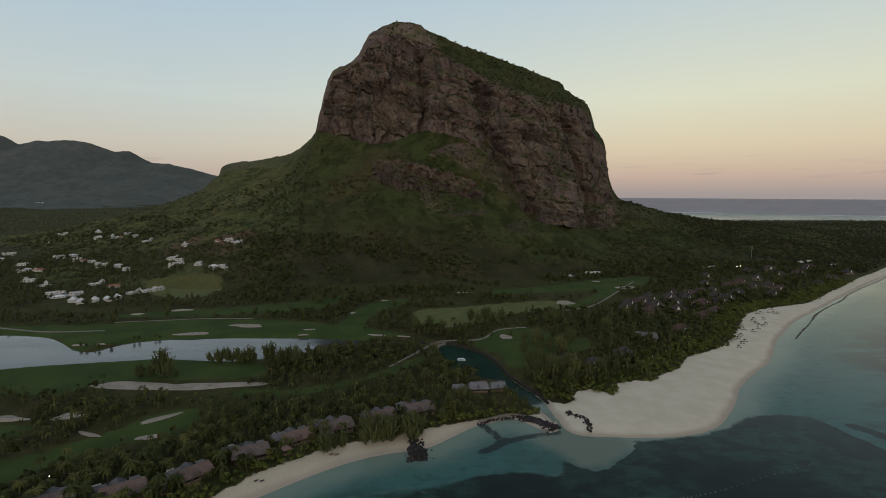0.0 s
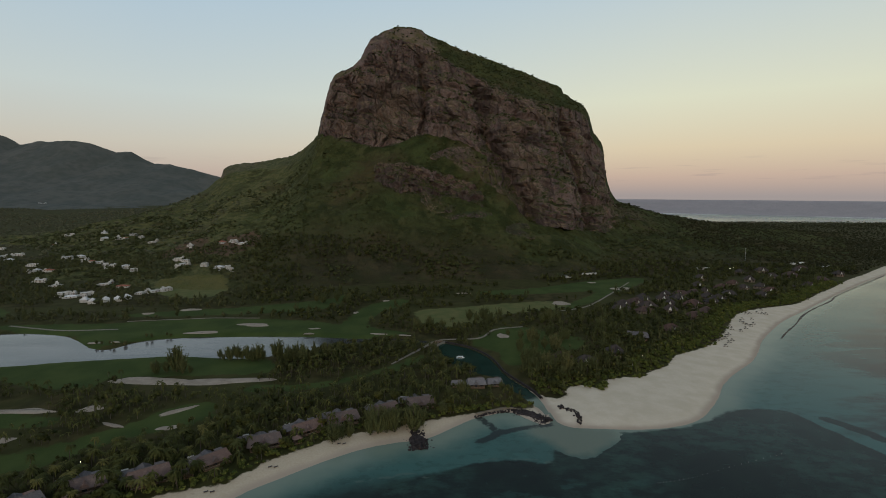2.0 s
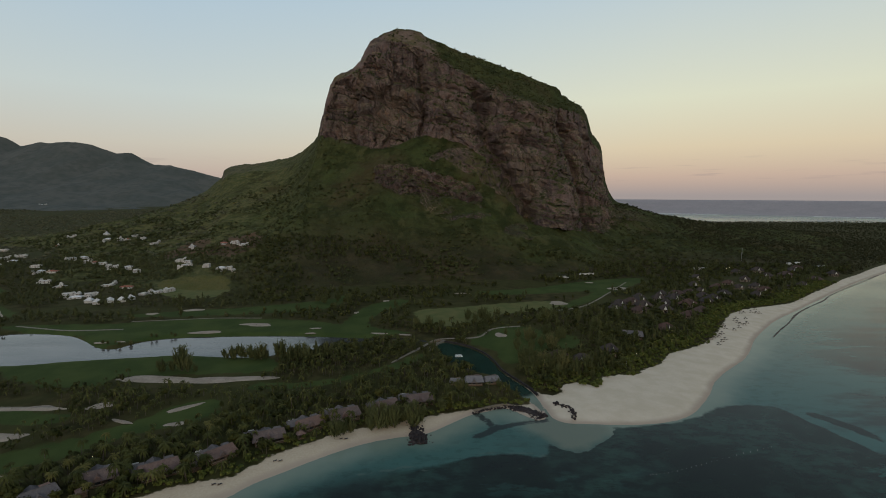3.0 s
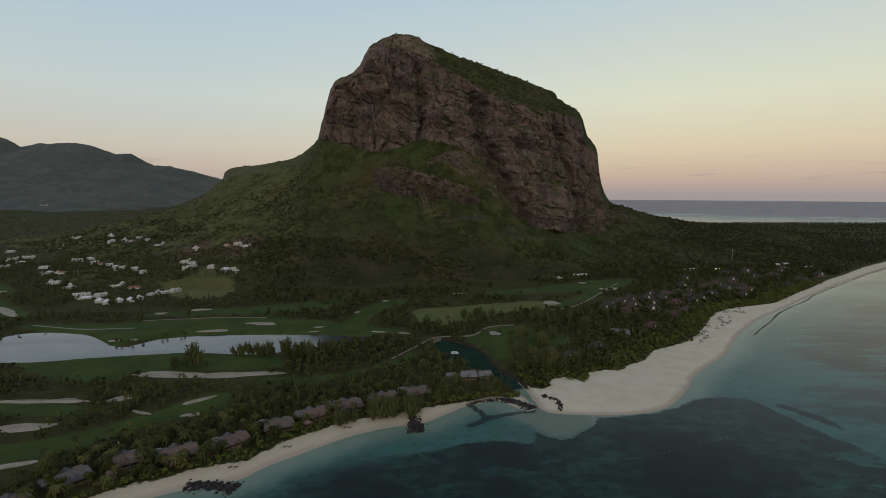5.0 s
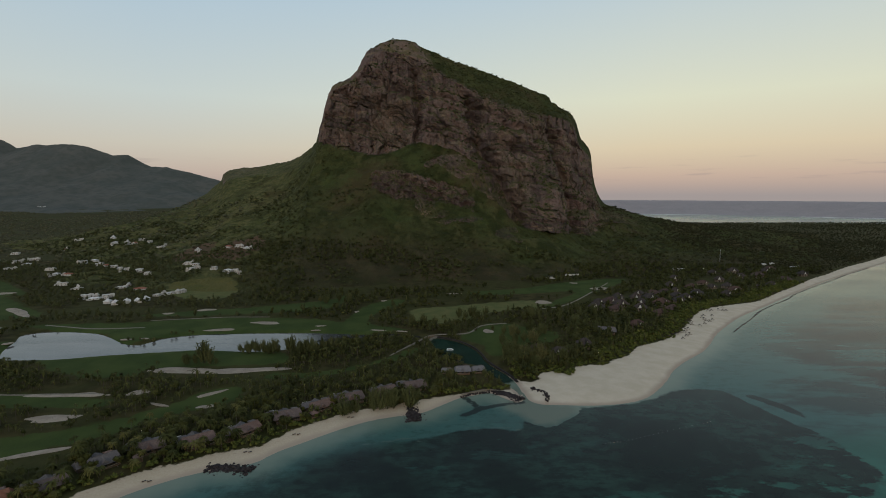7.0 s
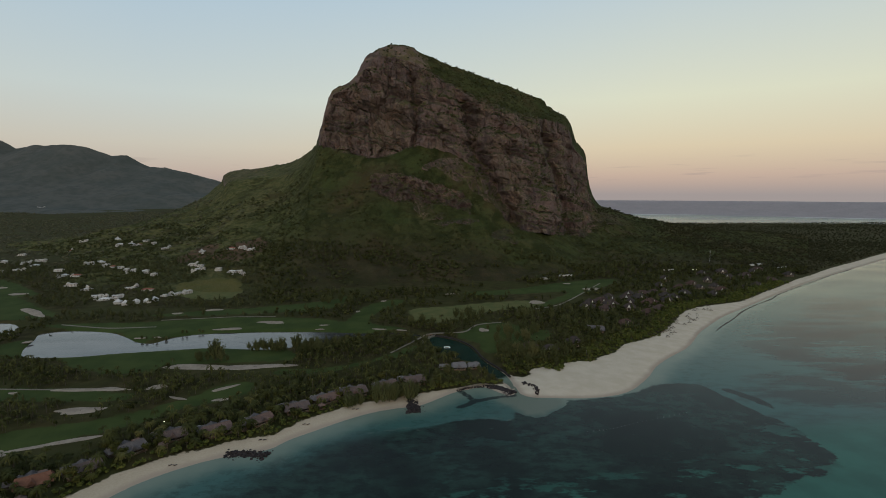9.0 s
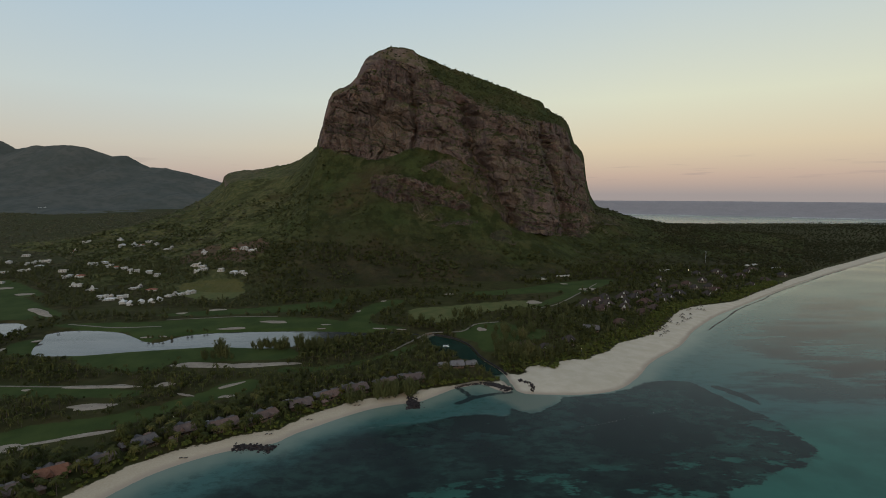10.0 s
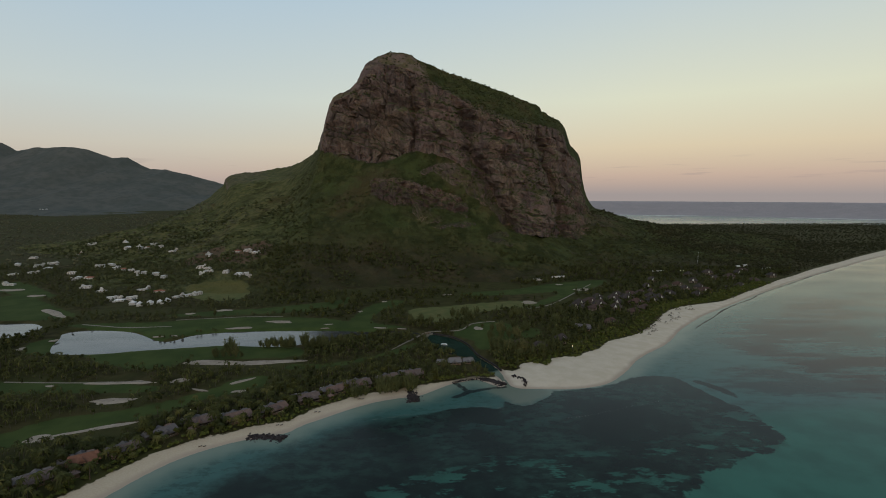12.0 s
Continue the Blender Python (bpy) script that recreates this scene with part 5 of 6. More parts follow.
# trees along the summit ridge
tx, ty = scatter(-160, 440, 1210, 1460, 7.5, 20)
tz, tn = np.full(len(tx), -1e9), np.zeros(len(tx))
for i in range(len(tx)):
    hit, nor = hill_tree.ray_cast(Vector((tx[i], ty[i], 900)), Vector((0, 0, -1)))[:2]
    if hit:
        tz[i], tn[i] = hit.z, abs(nor.z)
ok = (tz > 330) & (tn > 0.6) & ((tx > -20) | (np.sin(tx * 0.6) > 0.3))
strew("summit_scrub", bush_forms, tx[ok], ty[ok], tz[ok] - 0.6, np.random.default_rng(12).uniform(0.5, 1.7, ok.sum()), 34, [SHRUB], "green scrub covering the sloping summit", "shrubs")

# far woods, right and left of the mountain
fx, fy = scatter(420, 2900, 820, 2640, 16, 25)
near = scatter(640, 1500, 820, 1500, 11, 27)
fx, fy = np.concatenate([fx, near[0]]), np.concatenate([fy, near[1]])
fs_, fg_ = signed_distance(fx, fy, coast), signed_distance(fx, fy, veg)
fz = stand_many(fx, fy, fs_, np.full(len(fx), -999.0))
ok = (fg_ > 7) & (fz < 110) & (fy > 820) & ((fy < 1500) | (fx > 0.27 * fy))
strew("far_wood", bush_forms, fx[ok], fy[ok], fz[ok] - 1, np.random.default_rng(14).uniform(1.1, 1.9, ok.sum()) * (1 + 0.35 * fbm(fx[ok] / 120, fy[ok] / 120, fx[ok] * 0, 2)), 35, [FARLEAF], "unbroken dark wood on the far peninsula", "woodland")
fx, fy = scatter(-2600, -450, 880, 2900, 26, 26)
fs_ = signed_distance(fx, fy, coast)
fz = stand_many(fx, fy, fs_, np.full(len(fx), -999.0))
cl = fbm(fx / 200, fy / 200, fx * 0 + 1, 3)
ok = (cl > -0.5) & (fz < 130) & free_of(fx, fy, keep_clear * (1, 1, 1.6))
strew("valley_wood", bush_forms, fx[ok], fy[ok], fz[ok] - 1, np.random.default_rng(15).uniform(1.2, 2.6, ok.sum()), 36, [HAZELEAF], "dark trees scattered over the far valley", "woodland")

# ---- sand bunkers and paths ----
for n, (x, y, l, w, a) in enumerate(BUNKERS):
    r = np.random.default_rng(500 + n)
    th = np.linspace(0, 2 * np.pi, 36, endpoint=False)
    wob = 1 + 0.16 * np.sin(2 * th + r.uniform(0, 6)) + 0.12 * np.sin(3 * th + r.uniform(0, 6)) + 0.06 * np.sin(5 * th + r.uniform(0, 6))
    vs = []
    z0 = stand(x, y)
    for k, q in enumerate((0.05, 0.5, 0.85, 1.0)):
        ex, ey = np.cos(th) * l / 2 * wob * q, np.sin(th) * w / 2 * wob * q
        ca, sa = math.cos(radians(a)), math.sin(radians(a))
        X2, Y2 = x + ex * ca - ey * sa, y + ex * sa + ey * ca
        zz = land_height(X2, Y2, np.full(36, 99.0), np.full(36, -99.0))
        if y > 600:
            zz = np.maximum(zz, z0)
        vs.append(np.stack([X2, Y2, zz + (0.22, 0.2, 0.28, -0.15)[k]], 1))
    i = np.arange(144).reshape(4, 36)
    j = np.roll(i, -1, 1)
    f = np.stack([i[:-1], i[1:], j[1:], j[:-1]], -1).reshape(-1, 4)[:, ::-1]
    tagged(new("sand_bunker", mesh_from("sand_bunker", np.vstack(vs), f, [SAND], True)), "pale sand bunker set in the lawn", "bunker", kind="structure")


def ribbon(name, pts, width, mat, label, category, lift=0.25, ragged=0.0, height=None):
    c = curve_through(pts, 14 * len(pts))
    d = np.gradient(c, axis=0)
    d /= np.linalg.norm(d, axis=1)[:, None]
    s = np.stack([-d[:, 1], d[:, 0]], 1)
    w = width / 2 * (1 + ragged * fbm(c[:, :1] / 3, c[:, 1:] / 3, c[:, :1] * 0, 3))
    vs = []
    for q in (-1.0, -0.6, 0.6, 1.0):
        e = c + s * w * q
        z = land_height(e[:, 0], e[:, 1], np.full(len(e), 99.0), np.full(len(e), -99.0)) if height is None else np.full(len(e), height)
        vs.append(np.stack([e[:, 0], e[:, 1], z + (lift if abs(q) < 0.8 else -0.2)], 1))
    return tagged(new(name, mesh_from(name, np.stack(vs, 1).reshape(-1, 3), grid_faces(len(c), 4)[:, ::-1], [mat], True)), label, category, kind="structure")


for pts, w in (([(-36, 367), (-14, 409), (2, 434), (38, 441), (56, 470), (85, 481)], 3.0), ([(-425, 478), (-365, 463), (-310, 466)], 3.5), ([(-320, 496), (-276, 505), (-236, 512), (-190, 514)], 2.5),
               ([(-240, 281), (-300, 279), (-360, 283)], 2.5), ([(141, 553), (180, 580), (232, 655), (290, 745)], 3.0)):
    ribbon("cart_path", pts, w, PATHSTONE, "pale cart path through the lawns", "path")

# ---- buildings ----
def hip_roof(bm, x0, x1, y0, y1, z0, z1, over=1.0, thick=0.25, gablet=0.0):
    """A hipped roof with eaves of some thickness; the ridge runs along x."""
    x0, x1, y0, y1 = x0 - over, x1 + over, y0 - over, y1 + over
    run = (y1 - y0) / 2 * (1 - gablet)
    ym = (y0 + y1) / 2
    lo = [bm.verts.new(p) for p in ((x0, y0, z0 - thick), (x1, y0, z0 - thick), (x1, y1, z0 - thick), (x0, y1, z0 - thick))]
    up = [bm.verts.new(p) for p in ((x0, y0, z0), (x1, y0, z0), (x1, y1, z0), (x0, y1, z0))]
    a, b = bm.verts.new((x0 + run, ym, z1)), bm.verts.new((x1 - run, ym, z1))
    bm.faces.new(lo[::-1])
    for i in range(4):
        bm.faces.new((lo[i], lo[(i + 1) % 4], up[(i + 1) % 4], up[i]))
    bm.faces.new((up[0], up[1], b, a))
    bm.faces.new((up[2], up[3], a, b))
    bm.faces.new((up[1], up[2], b))
    bm.faces.new((up[3], up[0], a))
    return bm


def opening(parent, name, x, y, z, w, h, axis, mat=None):
    """A window or door with a frame, set proud of the wall; axis is the wall's outward side."""
    d = {"+x": (1, 0), "-x": (-1, 0), "+y": (0, 1), "-y": (0, -1)}[axis]
    bm, bg = bmesh.new(), bmesh.new()
    t = 0.08
    if d[0]:
        xs = sorted((x, x + 0.12 * d[0]))
        for a, b, c, e in ((y - w / 2 - t, y + w / 2 + t, z - t, z), (y - w / 2 - t, y + w / 2 + t, z + h, z + h + t), (y - w / 2 - t, y - w / 2, z, z + h), (y + w / 2, y + w / 2 + t, z, z + h)):
            box(bm, xs[0], xs[1], a, b, c, e)
        gs = sorted((x, x + 0.05 * d[0]))
        box(bg, gs[0], gs[1], y - w / 2, y + w / 2, z, z + h)
    else:
        ys = sorted((y, y + 0.12 * d[1]))
        for a, b, c, e in ((x - w / 2 - t, x + w / 2 + t, z - t, z), (x - w / 2 - t, x + w / 2 + t, z + h, z + h + t), (x - w / 2 - t, x - w / 2, z, z + h), (x + w / 2, x + w / 2 + t, z, z + h)):
            box(bm, a, b, ys[0], ys[1], c, e)
        gs = sorted((y, y + 0.05 * d[1]))
        box(bg, x - w / 2, x + w / 2, gs[0], gs[1], z, z + h)
    fr = part(name, bm, TIMBER, parent)
    part("pane" if name == "window" else "leaf", bg, mat or GLASS, fr)
    return fr


def gable_roof(bm, x0, x1, y0, y1, z0, z1, over=0.8, thick=0.22, hip=0.0):
    """A pitched roof of two thick slopes, its ridge along x, with gable ends or ends clipped by a short hip."""
    x0, x1, y0, y1 = x0 - over, x1 + over, y0 - over, y1 + over
    ym = (y0 + y1) / 2
    for up in (0.0, thick):
        for side in (y0, y1):
            q = [bm.verts.new(c) for c in ((x0, side, z0 - thick + up), (x1, side, z0 - thick + up), (x1 - hip, ym, z1 - thick + up), (x0 + hip, ym, z1 - thick + up))]
            bm.faces.new(q if (side == y0) == (up > 0) else q[::-1])
    for side in (y0, y1):
        q = [bm.verts.new(c) for c in ((x0, side, z0 - thick), (x1, side, z0 - thick), (x1, side, z0), (x0, side, z0))]
        bm.faces.new(q if side == y0 else q[::-1])
    for x, hx in ((x0, x0 + hip), (x1, x1 - hip)):
        q = [bm.verts.new(c) for c in ((x, y0, z0), (hx, ym, z1), (x, y1, z0), (x, y1, z0 - thick), (x, y0, z0 - thick))]
        bm.faces.new(q if x == x0 else q[::-1])
    return bm


def villa(label, wing=True, long=15.0, roof=SHINGLE):
    """A beach villa: timber walls, a steep main roof with a small porch gable, a stepped end bay and a greyer wing behind."""
    ob = new("beach_villa")
    L, W = long, 8.0
    part("wall", box(bmesh.new(), -L / 2, L / 2, -W / 2, W / 2, -0.6, 2.6), DARKWALL, ob)
    part("roof", gable_roof(bmesh.new(), -L / 2, L / 2, -W / 2, W / 2, 2.5, 6.6, 1.7, 0.25, 1.4), roof, ob, "weathered brown shingle roof")
    part("ridge_cap", box(bmesh.new(), -L / 2 + 0.8, L / 2 - 0.8, -0.2, 0.2, 6.5, 6.72), THATCH, ob)
    # a higher bay standing through the end of the roof
    part("upper_wall", box(bmesh.new(), L / 2 - 5.2, L / 2 - 1.6, -0.4, 3.6, 3.0, 6.0), DARKWALL, ob)
    part("upper_roof", gable_roof(bmesh.new(), L / 2 - 5.2, L / 2 - 1.6, -0.4, 3.6, 6.0, 6.9, 0.45, 0.2, 0.5), THATCH if roof is SHINGLE else SHINGLE, ob, "raised grey upper roof")
    # porch gable towards the sea
    bm = gable_roof(bmesh.new(), -2.6, 2.6, -1.7, 1.7, 3.0, 5.2, 0.3, 0.18)
    bmesh.ops.transform(bm, matrix=pose(-0.6, -W / 2 + 1.2, 0.3, 0, 0, 90), verts=bm.verts)
    part("porch_roof", bm, roof, ob)
    for x in (-L / 2 + 0.3, -2.4, 1.2, L / 2 - 0.3):
        part("post", box(bmesh.new(), x - 0.12, x + 0.12, -W / 2 - 1.55, -W / 2 - 1.31, -0.6, 2.3), TIMBER, ob)
    part("deck", box(bmesh.new(), -L / 2, L / 2, -W / 2 - 2.4, -W / 2, -0.6, 0.15), TIMBER, ob)
    part("rail", box(bmesh.new(), -L / 2 + 0.2, L / 2 - 0.2, -W / 2 - 2.36, -W / 2 - 2.28, 0.85, 1.0), PLASTER, ob, "pale deck rail")
    for x in (-L / 2 + 2.4, L / 2 - 2.4):
        opening(ob, "window", x, -W / 2, 0.6, 2.4, 1.7, "-y")
    opening(ob, "door", -0.6, -W / 2, 0.16, 2.2, 2.1, "-y")
    if wing:
        part("wing_wall", box(bmesh.new(), -L / 2 - 5.5, -L / 2 + 2.5, 1.5, 8.5, -0.6, 2.7), DARKWALL, ob)
        part("wing_roof", gable_roof(bmesh.new(), -L / 2 - 5.5, -L / 2 + 2.5, 1.5, 8.5, 2.7, 5.6, 0.7, 0.2, 0.6), THATCH, ob, "grey wing roof")
        part("back_wall", box(bmesh.new(), -L / 2 + 4.0, 1.5, W / 2, W / 2 + 4.6, -0.6, 2.9), DARKWALL, ob)
        bm = gable_roof(bmesh.new(), -3.4, 3.4, -3.2, 3.2, 3.0, 5.3, 0.5, 0.2, 0.6)
        bmesh.ops.transform(bm, matrix=pose(-L / 4 + 2.75, W / 2 + 1.9, 0, 0, 0, 90), verts=bm.verts)
        part("back_roof", bm, THATCH, ob, "grey back roof")
        opening(ob, "window", -L / 2 - 5.5, 5.0, 0.7, 1.8, 1.3, "-x")
        part("cooling_unit", box(bmesh.new(), -L / 2 - 2.6, -L / 2 + 0.8, 10.2, 11.4, -0.6, 3.3), WHITE, ob, "white service box")
    return tagged(ob, label, "villa", "beach villas")


v1 = villa("low beach villa with a steep brown shingle roof")
v2 = villa("low beach villa with a steep brown shingle roof", True, 17.0)
v3 = villa("low beach villa with a steep grey thatch roof", True, 14.0, THATCH)
REDSHINGLE = roof_material("rusty_shingles", (0.190, 0.092, 0.062), (0.160, 0.084, 0.060), (0.230, 0.125, 0.088))
v4 = villa("low beach villa with a steep rusty red roof", True, 15.0, REDSHINGLE)
for n, (x, y, a) in enumerate(VILLAS):
    m = pose(x, y, stand(x, y) + 0.2, 0, 0, a + (7, -9, 3, 12, -6, 0, 9, -11, 4, -5, 8, -3)[n]) @ Matrix.Scale((0.88, 0.94, 0.84, 0.9)[n % 4], 4)
    src = v4 if n == 1 else v3 if n == 3 else (v1, v2)[n % 2]
    if n in (0, 1, 3, 5):
        src.matrix_world = m
    else:
        copy_thing(src, m).matrix_basis = m


def gazebo():
    ob = new("beach_gazebo")
    for x in (-1.7, 1.7):
        for y in (-1.7, 1.7):
            part("post", box(bmesh.new(), x - 0.1, x + 0.1, y - 0.1, y + 0.1, -0.5, 2.4), TIMBER, ob)
    part("roof", hip_roof(bmesh.new(), -1.7, 1.7, -1.7, 1.7, 2.4, 4.0, 0.8, 0.15), SHINGLE, ob, "brown pyramid roof")
    part("floor", box(bmesh.new(), -2.0, 2.0, -2.0, 2.0, -0.5, 0.15), TIMBER, ob)
    return tagged(ob, "small open beach gazebo with a brown pyramid roof", "gazebo", "beach gazebos")


gz0 = gazebo()
for n, (x, y, a) in enumerate(VILLAS):
    b = radians(a)
    m = pose(x + 15 * math.cos(b) + 7 * math.sin(b), y + 15 * math.sin(b) - 7 * math.cos(b), 2.3, 0, 0, a)
    if n == 0:
        gz0.matrix_world = m
    elif n % 4 != 2:
        copy_thing(gz0, m)
# the longer house by the channel, three roofs in a row
PALEROOF = roof_material("pale_grey_shingles", (0.170, 0.164, 0.170), (0.140, 0.138, 0.146), (0.225, 0.220, 0.222))
club = villa("long low pavilion with grey roofs beside the channel", False, 13.0, PALEROOF)
club.name = "pavilion"
tagged(club, group="channel pavilion")
for k, (x, y, a) in enumerate(((27, 323, 4), (40, 327, 10), (14, 322, -4))):
    if k == 0:
        club.matrix_world = pose(x, y, stand(x, y) + 0.5, 0, 0, a) @ Matrix.Scale(0.82, 4)
    else:
        copy_thing(club, pose(x, y, stand(x, y) + 0.5, 0, 0, a) @ Matrix.Scale((0, 0.86, 0.7)[k], 4))


DARKSHINGLE = roof_material("dark_brown_shingles", (0.086, 0.054, 0.046), (0.062, 0.050, 0.047), (0.108, 0.078, 0.066))
OLDTHATCH = roof_material("old_dark_thatch", (0.064, 0.052, 0.047), (0.050, 0.046, 0.046), (0.088, 0.072, 0.063))


LODGEWALL = plain_material("ochre_render", (0.13, 0.105, 0.08), (0.18, 0.148, 0.115), 0.4)


def lodge(label, L, W, roof):
    """A resort lodge: two storeys, tall hipped roof, a white gablet at the front."""
    ob = new("resort_lodge")
    part("wall", box(bmesh.new(), -L / 2, L / 2, -W / 2, W / 2, -0.8, 3.9), LODGEWALL, ob)
    part("roof", hip_roof(bmesh.new(), -L / 2, L / 2, -W / 2, W / 2, 3.9, 9.6, 1.6, 0.3), roof, ob, "tall hipped thatch roof")
    bm = bmesh.new()
    y0 = -W / 2 - 1.6
    g = [bm.verts.new(p) for p in ((-2.0, y0, 3.9), (2.0, y0, 3.9), (0, y0, 8.2), (-2.0, y0 + 0.25, 3.9), (2.0, y0 + 0.25, 3.9), (0, y0 + 0.25, 8.2))]
    bm.faces.new((g[0], g[1], g[2]))
    bm.faces.new((g[5], g[4], g[3]))
    for i, j in ((0, 1), (1, 2), (2, 0)):
        bm.faces.new((g[j], g[i], g[i + 3], g[j + 3]))
    part("gable", bm, WHITE, ob, "pale pointed gable")
    bm = bmesh.new()
    h = [bm.verts.new(p) for p in ((-2.5, y0 - 0.4, 3.6), (2.5, y0 - 0.4, 3.6), (0, y0 - 0.4, 8.8), (-2.5, 0, 5.0), (2.5, 0, 5.0), (0, 0, 8.8))]
    bm.faces.new((h[0], h[2], h[5], h[3]))
    bm.faces.new((h[1], h[4], h[5], h[2]))
    part("gable_roof", bm, roof, ob)
    for x in (-1.9, 1.9):
        part("post", box(bmesh.new(), x - 0.2, x + 0.2, y0 - 0.1, y0 + 0.3, -0.8, 3.9), PLASTER, ob)
    for z in (0.5, 2.3):
        for x in (-L / 2 + 2, -L / 2 + 5, L / 2 - 5, L / 2 - 2):
            opening(ob, "window", x, -W / 2, z, 1.5, 1.1, "-y")
        for y in (-W / 4, W / 4):
            opening(ob, "window", -L / 2, y, z, 1.5, 1.1, "-x")
    opening(ob, "door", 0, -W / 2, 0.0, 1.8, 2.1, "-y")
    return tagged(ob, label, "lodge", "resort lodges")


lodges = [lodge("two-storey resort lodge with a tall grey thatch roof", 17, 11, OLDTHATCH), lodge("two-storey resort lodge with a tall brown shingle roof", 20, 12, DARKSHINGLE),
          lodge("two-storey resort lodge with a tall grey thatch roof", 13, 10, OLDTHATCH)]
r = random.Random(3)
for n, (x, y) in enumerate(LODGES):
    m = pose(x, y, stand(x, y) + 0.4, 0, 0, r.choice((-40, -25, -10, 5, 20, 35))) @ Matrix.Scale(r.choice((0.8, 0.88, 1.0)), 4)
    if n < 3:
        lodges[n].matrix_world = m
    else:
        copy_thing(lodges[n % 3], m).matrix_basis = m


GREYWALL = plain_material("greyed_render", (0.40, 0.39, 0.37), (0.58, 0.57, 0.54), 0.25, 0.8, 0.3, 0.3)


def house(name, label, L, W, storeys, roof, group="village houses"):
    """A village house: rendered walls, flat parapet roof or a low hipped one, windows all round."""
    ob = new(name)
    H = 2.9 * storeys
    part("wall", box(bmesh.new(), -L / 2, L / 2, -W / 2, W / 2, -2.5, H), GREYWALL, ob)
    if roof == "flat":
        bm = box(bmesh.new(), -L / 2 - 0.3, L / 2 + 0.3, -W / 2 - 0.3, W / 2 + 0.3, H, H + 0.25)
        part("roof", bm, ROOFLET, ob, "pale flat roof")
        bm = bmesh.new()
        for q in ((-L / 2, L / 2, -W / 2, -W / 2 + 0.2), (-L / 2, L / 2, W / 2 - 0.2, W / 2), (-L / 2, -L / 2 + 0.2, -W / 2 + 0.2, W / 2 - 0.2), (L / 2 - 0.2, L / 2, -W / 2 + 0.2, W / 2 - 0.2)):
            box(bm, *q, H + 0.25, H + 0.8)
        part("parapet", bm, GREYWALL, ob)
        part("stair_head", box(bmesh.new(), L / 2 - 3.4, L / 2 - 0.6, -1.4, 1.4, H + 0.25, H + 2.4), GREYWALL, ob)
    else:
        part("roof", hip_roof(bmesh.new(), -L / 2, L / 2, -W / 2, W / 2, H, H + 2.8, 0.6, 0.2), roof, ob, "low hipped roof")
    part("porch", box(bmesh.new(), -L / 2 - 2.2, -L / 2, -W / 2 + 0.4, 0.8, -2.5, 2.5), GREYWALL, ob)
    for s in range(storeys):
        z = 1.0 + 2.9 * s
        for x in (-L / 3, 0, L / 3):
            if s or x:
                opening(ob, "window", x, -W / 2, z, 0.9, 1.0, "-y")
        for y in (-W / 4, W / 4):
            opening(ob, "window", L / 2, y, z, 0.9, 1.0, "+x")
    opening(ob, "door", 0, -W / 2, 0, 1.0, 2.1, "-y", TIMBER)
    return tagged(ob, label, "house", group)


homes = [house("village_house", "white two-storey house with a flat pale roof", 10, 8, 2, "flat"), house("village_house", "white bungalow with a low pale hipped roof", 11, 8, 1, ROOFLET),
         house("village_house", "white house with a flat pale roof", 9, 8, 1, "flat"), house("village_house", "white two-storey house with a pale hipped roof", 10, 8, 2, ROOFLET),
         house("village_house", "white house with a rust red hipped roof", 11, 9, 1, REDROOF)]
for n, (x, y) in enumerate(VILLAGE):
    k = (0, 2, 2, 0, 3, 0, 2, 4, 0, 1)[n % 10] if n >= 5 else n
    m = pose(x, y, stand(x, y) + 0.4, 0, 0, r.choice((-30, -12, 0, 14, 30, 60))) @ Matrix.Diagonal((*r.choice(((1.15, 0.9, 0.62), (0.85, 0.9, 0.62), (1.45, 0.85, 0.6))), 1))
    if n < 5:
        homes[n].matrix_world = m
    else:
        copy_thing(homes[k], m).matrix_basis = m
def marquee():
    ob = new("white_marquee")
    for x in (-4, 4):
        for y in (-4, 4):
            part("post", box(bmesh.new(), x - 0.12, x + 0.12, y - 0.12, y + 0.12, -1.5, 3.0), WHITE, ob)
    part("canopy", hip_roof(bmesh.new(), -4, 4, -4, 4, 3.0, 6.6, 0.5, 0.3), ROOFLET, ob, "white pyramid canopy")
    part("screen", box(bmesh.new(), -3.8, 3.8, -3.8, 3.8, -1.5, 2.8), WHITE, ob)
    return tagged(ob, "white pyramid marquee at the village edge", "marquee", "village marquees")


mq0 = marquee()
for n, (x, y) in enumerate(((-428, 590), (-414, 583), (-404, 592), (-392, 596), (-388, 608))):
    m = pose(x, y, stand(x, y) + 0.4, 0, 0, 12 + 9 * n)
    if n == 0:
        mq0.matrix_world = m
    else:
        copy_thing(mq0, m)
# a distant hamlet at the foot of the far hills
hill_back = BVHTree.FromPolygons([tuple(c) for c in np.stack([u, hy, hz], -1).reshape(-1, 3)], [tuple(f) for f in grid_faces(*u.shape)])
for n in range(5):
    x, y = -2410 + r.uniform(-60, 60), 3130 + r.uniform(-30, 30)
    hit = hill_back.ray_cast(Vector((x, y, 1500)), Vector((0, 0, -1)))[0]
    m = pose(x, y, hit.z + 0.8, 0, 0, r.uniform(0, 90)) @ Matrix.Scale(0.6, 4)
    ob = copy_thing(homes[(0, 3, 1)[n % 3]], m)
    ob.matrix_basis = m
    tagged(ob, "white house of a distant hamlet below the hills", group="distant hamlet")
shed = house("garden_shed", "small white outbuilding with a flat pale roof", 5, 4.5, 1, "flat", "village sheds")
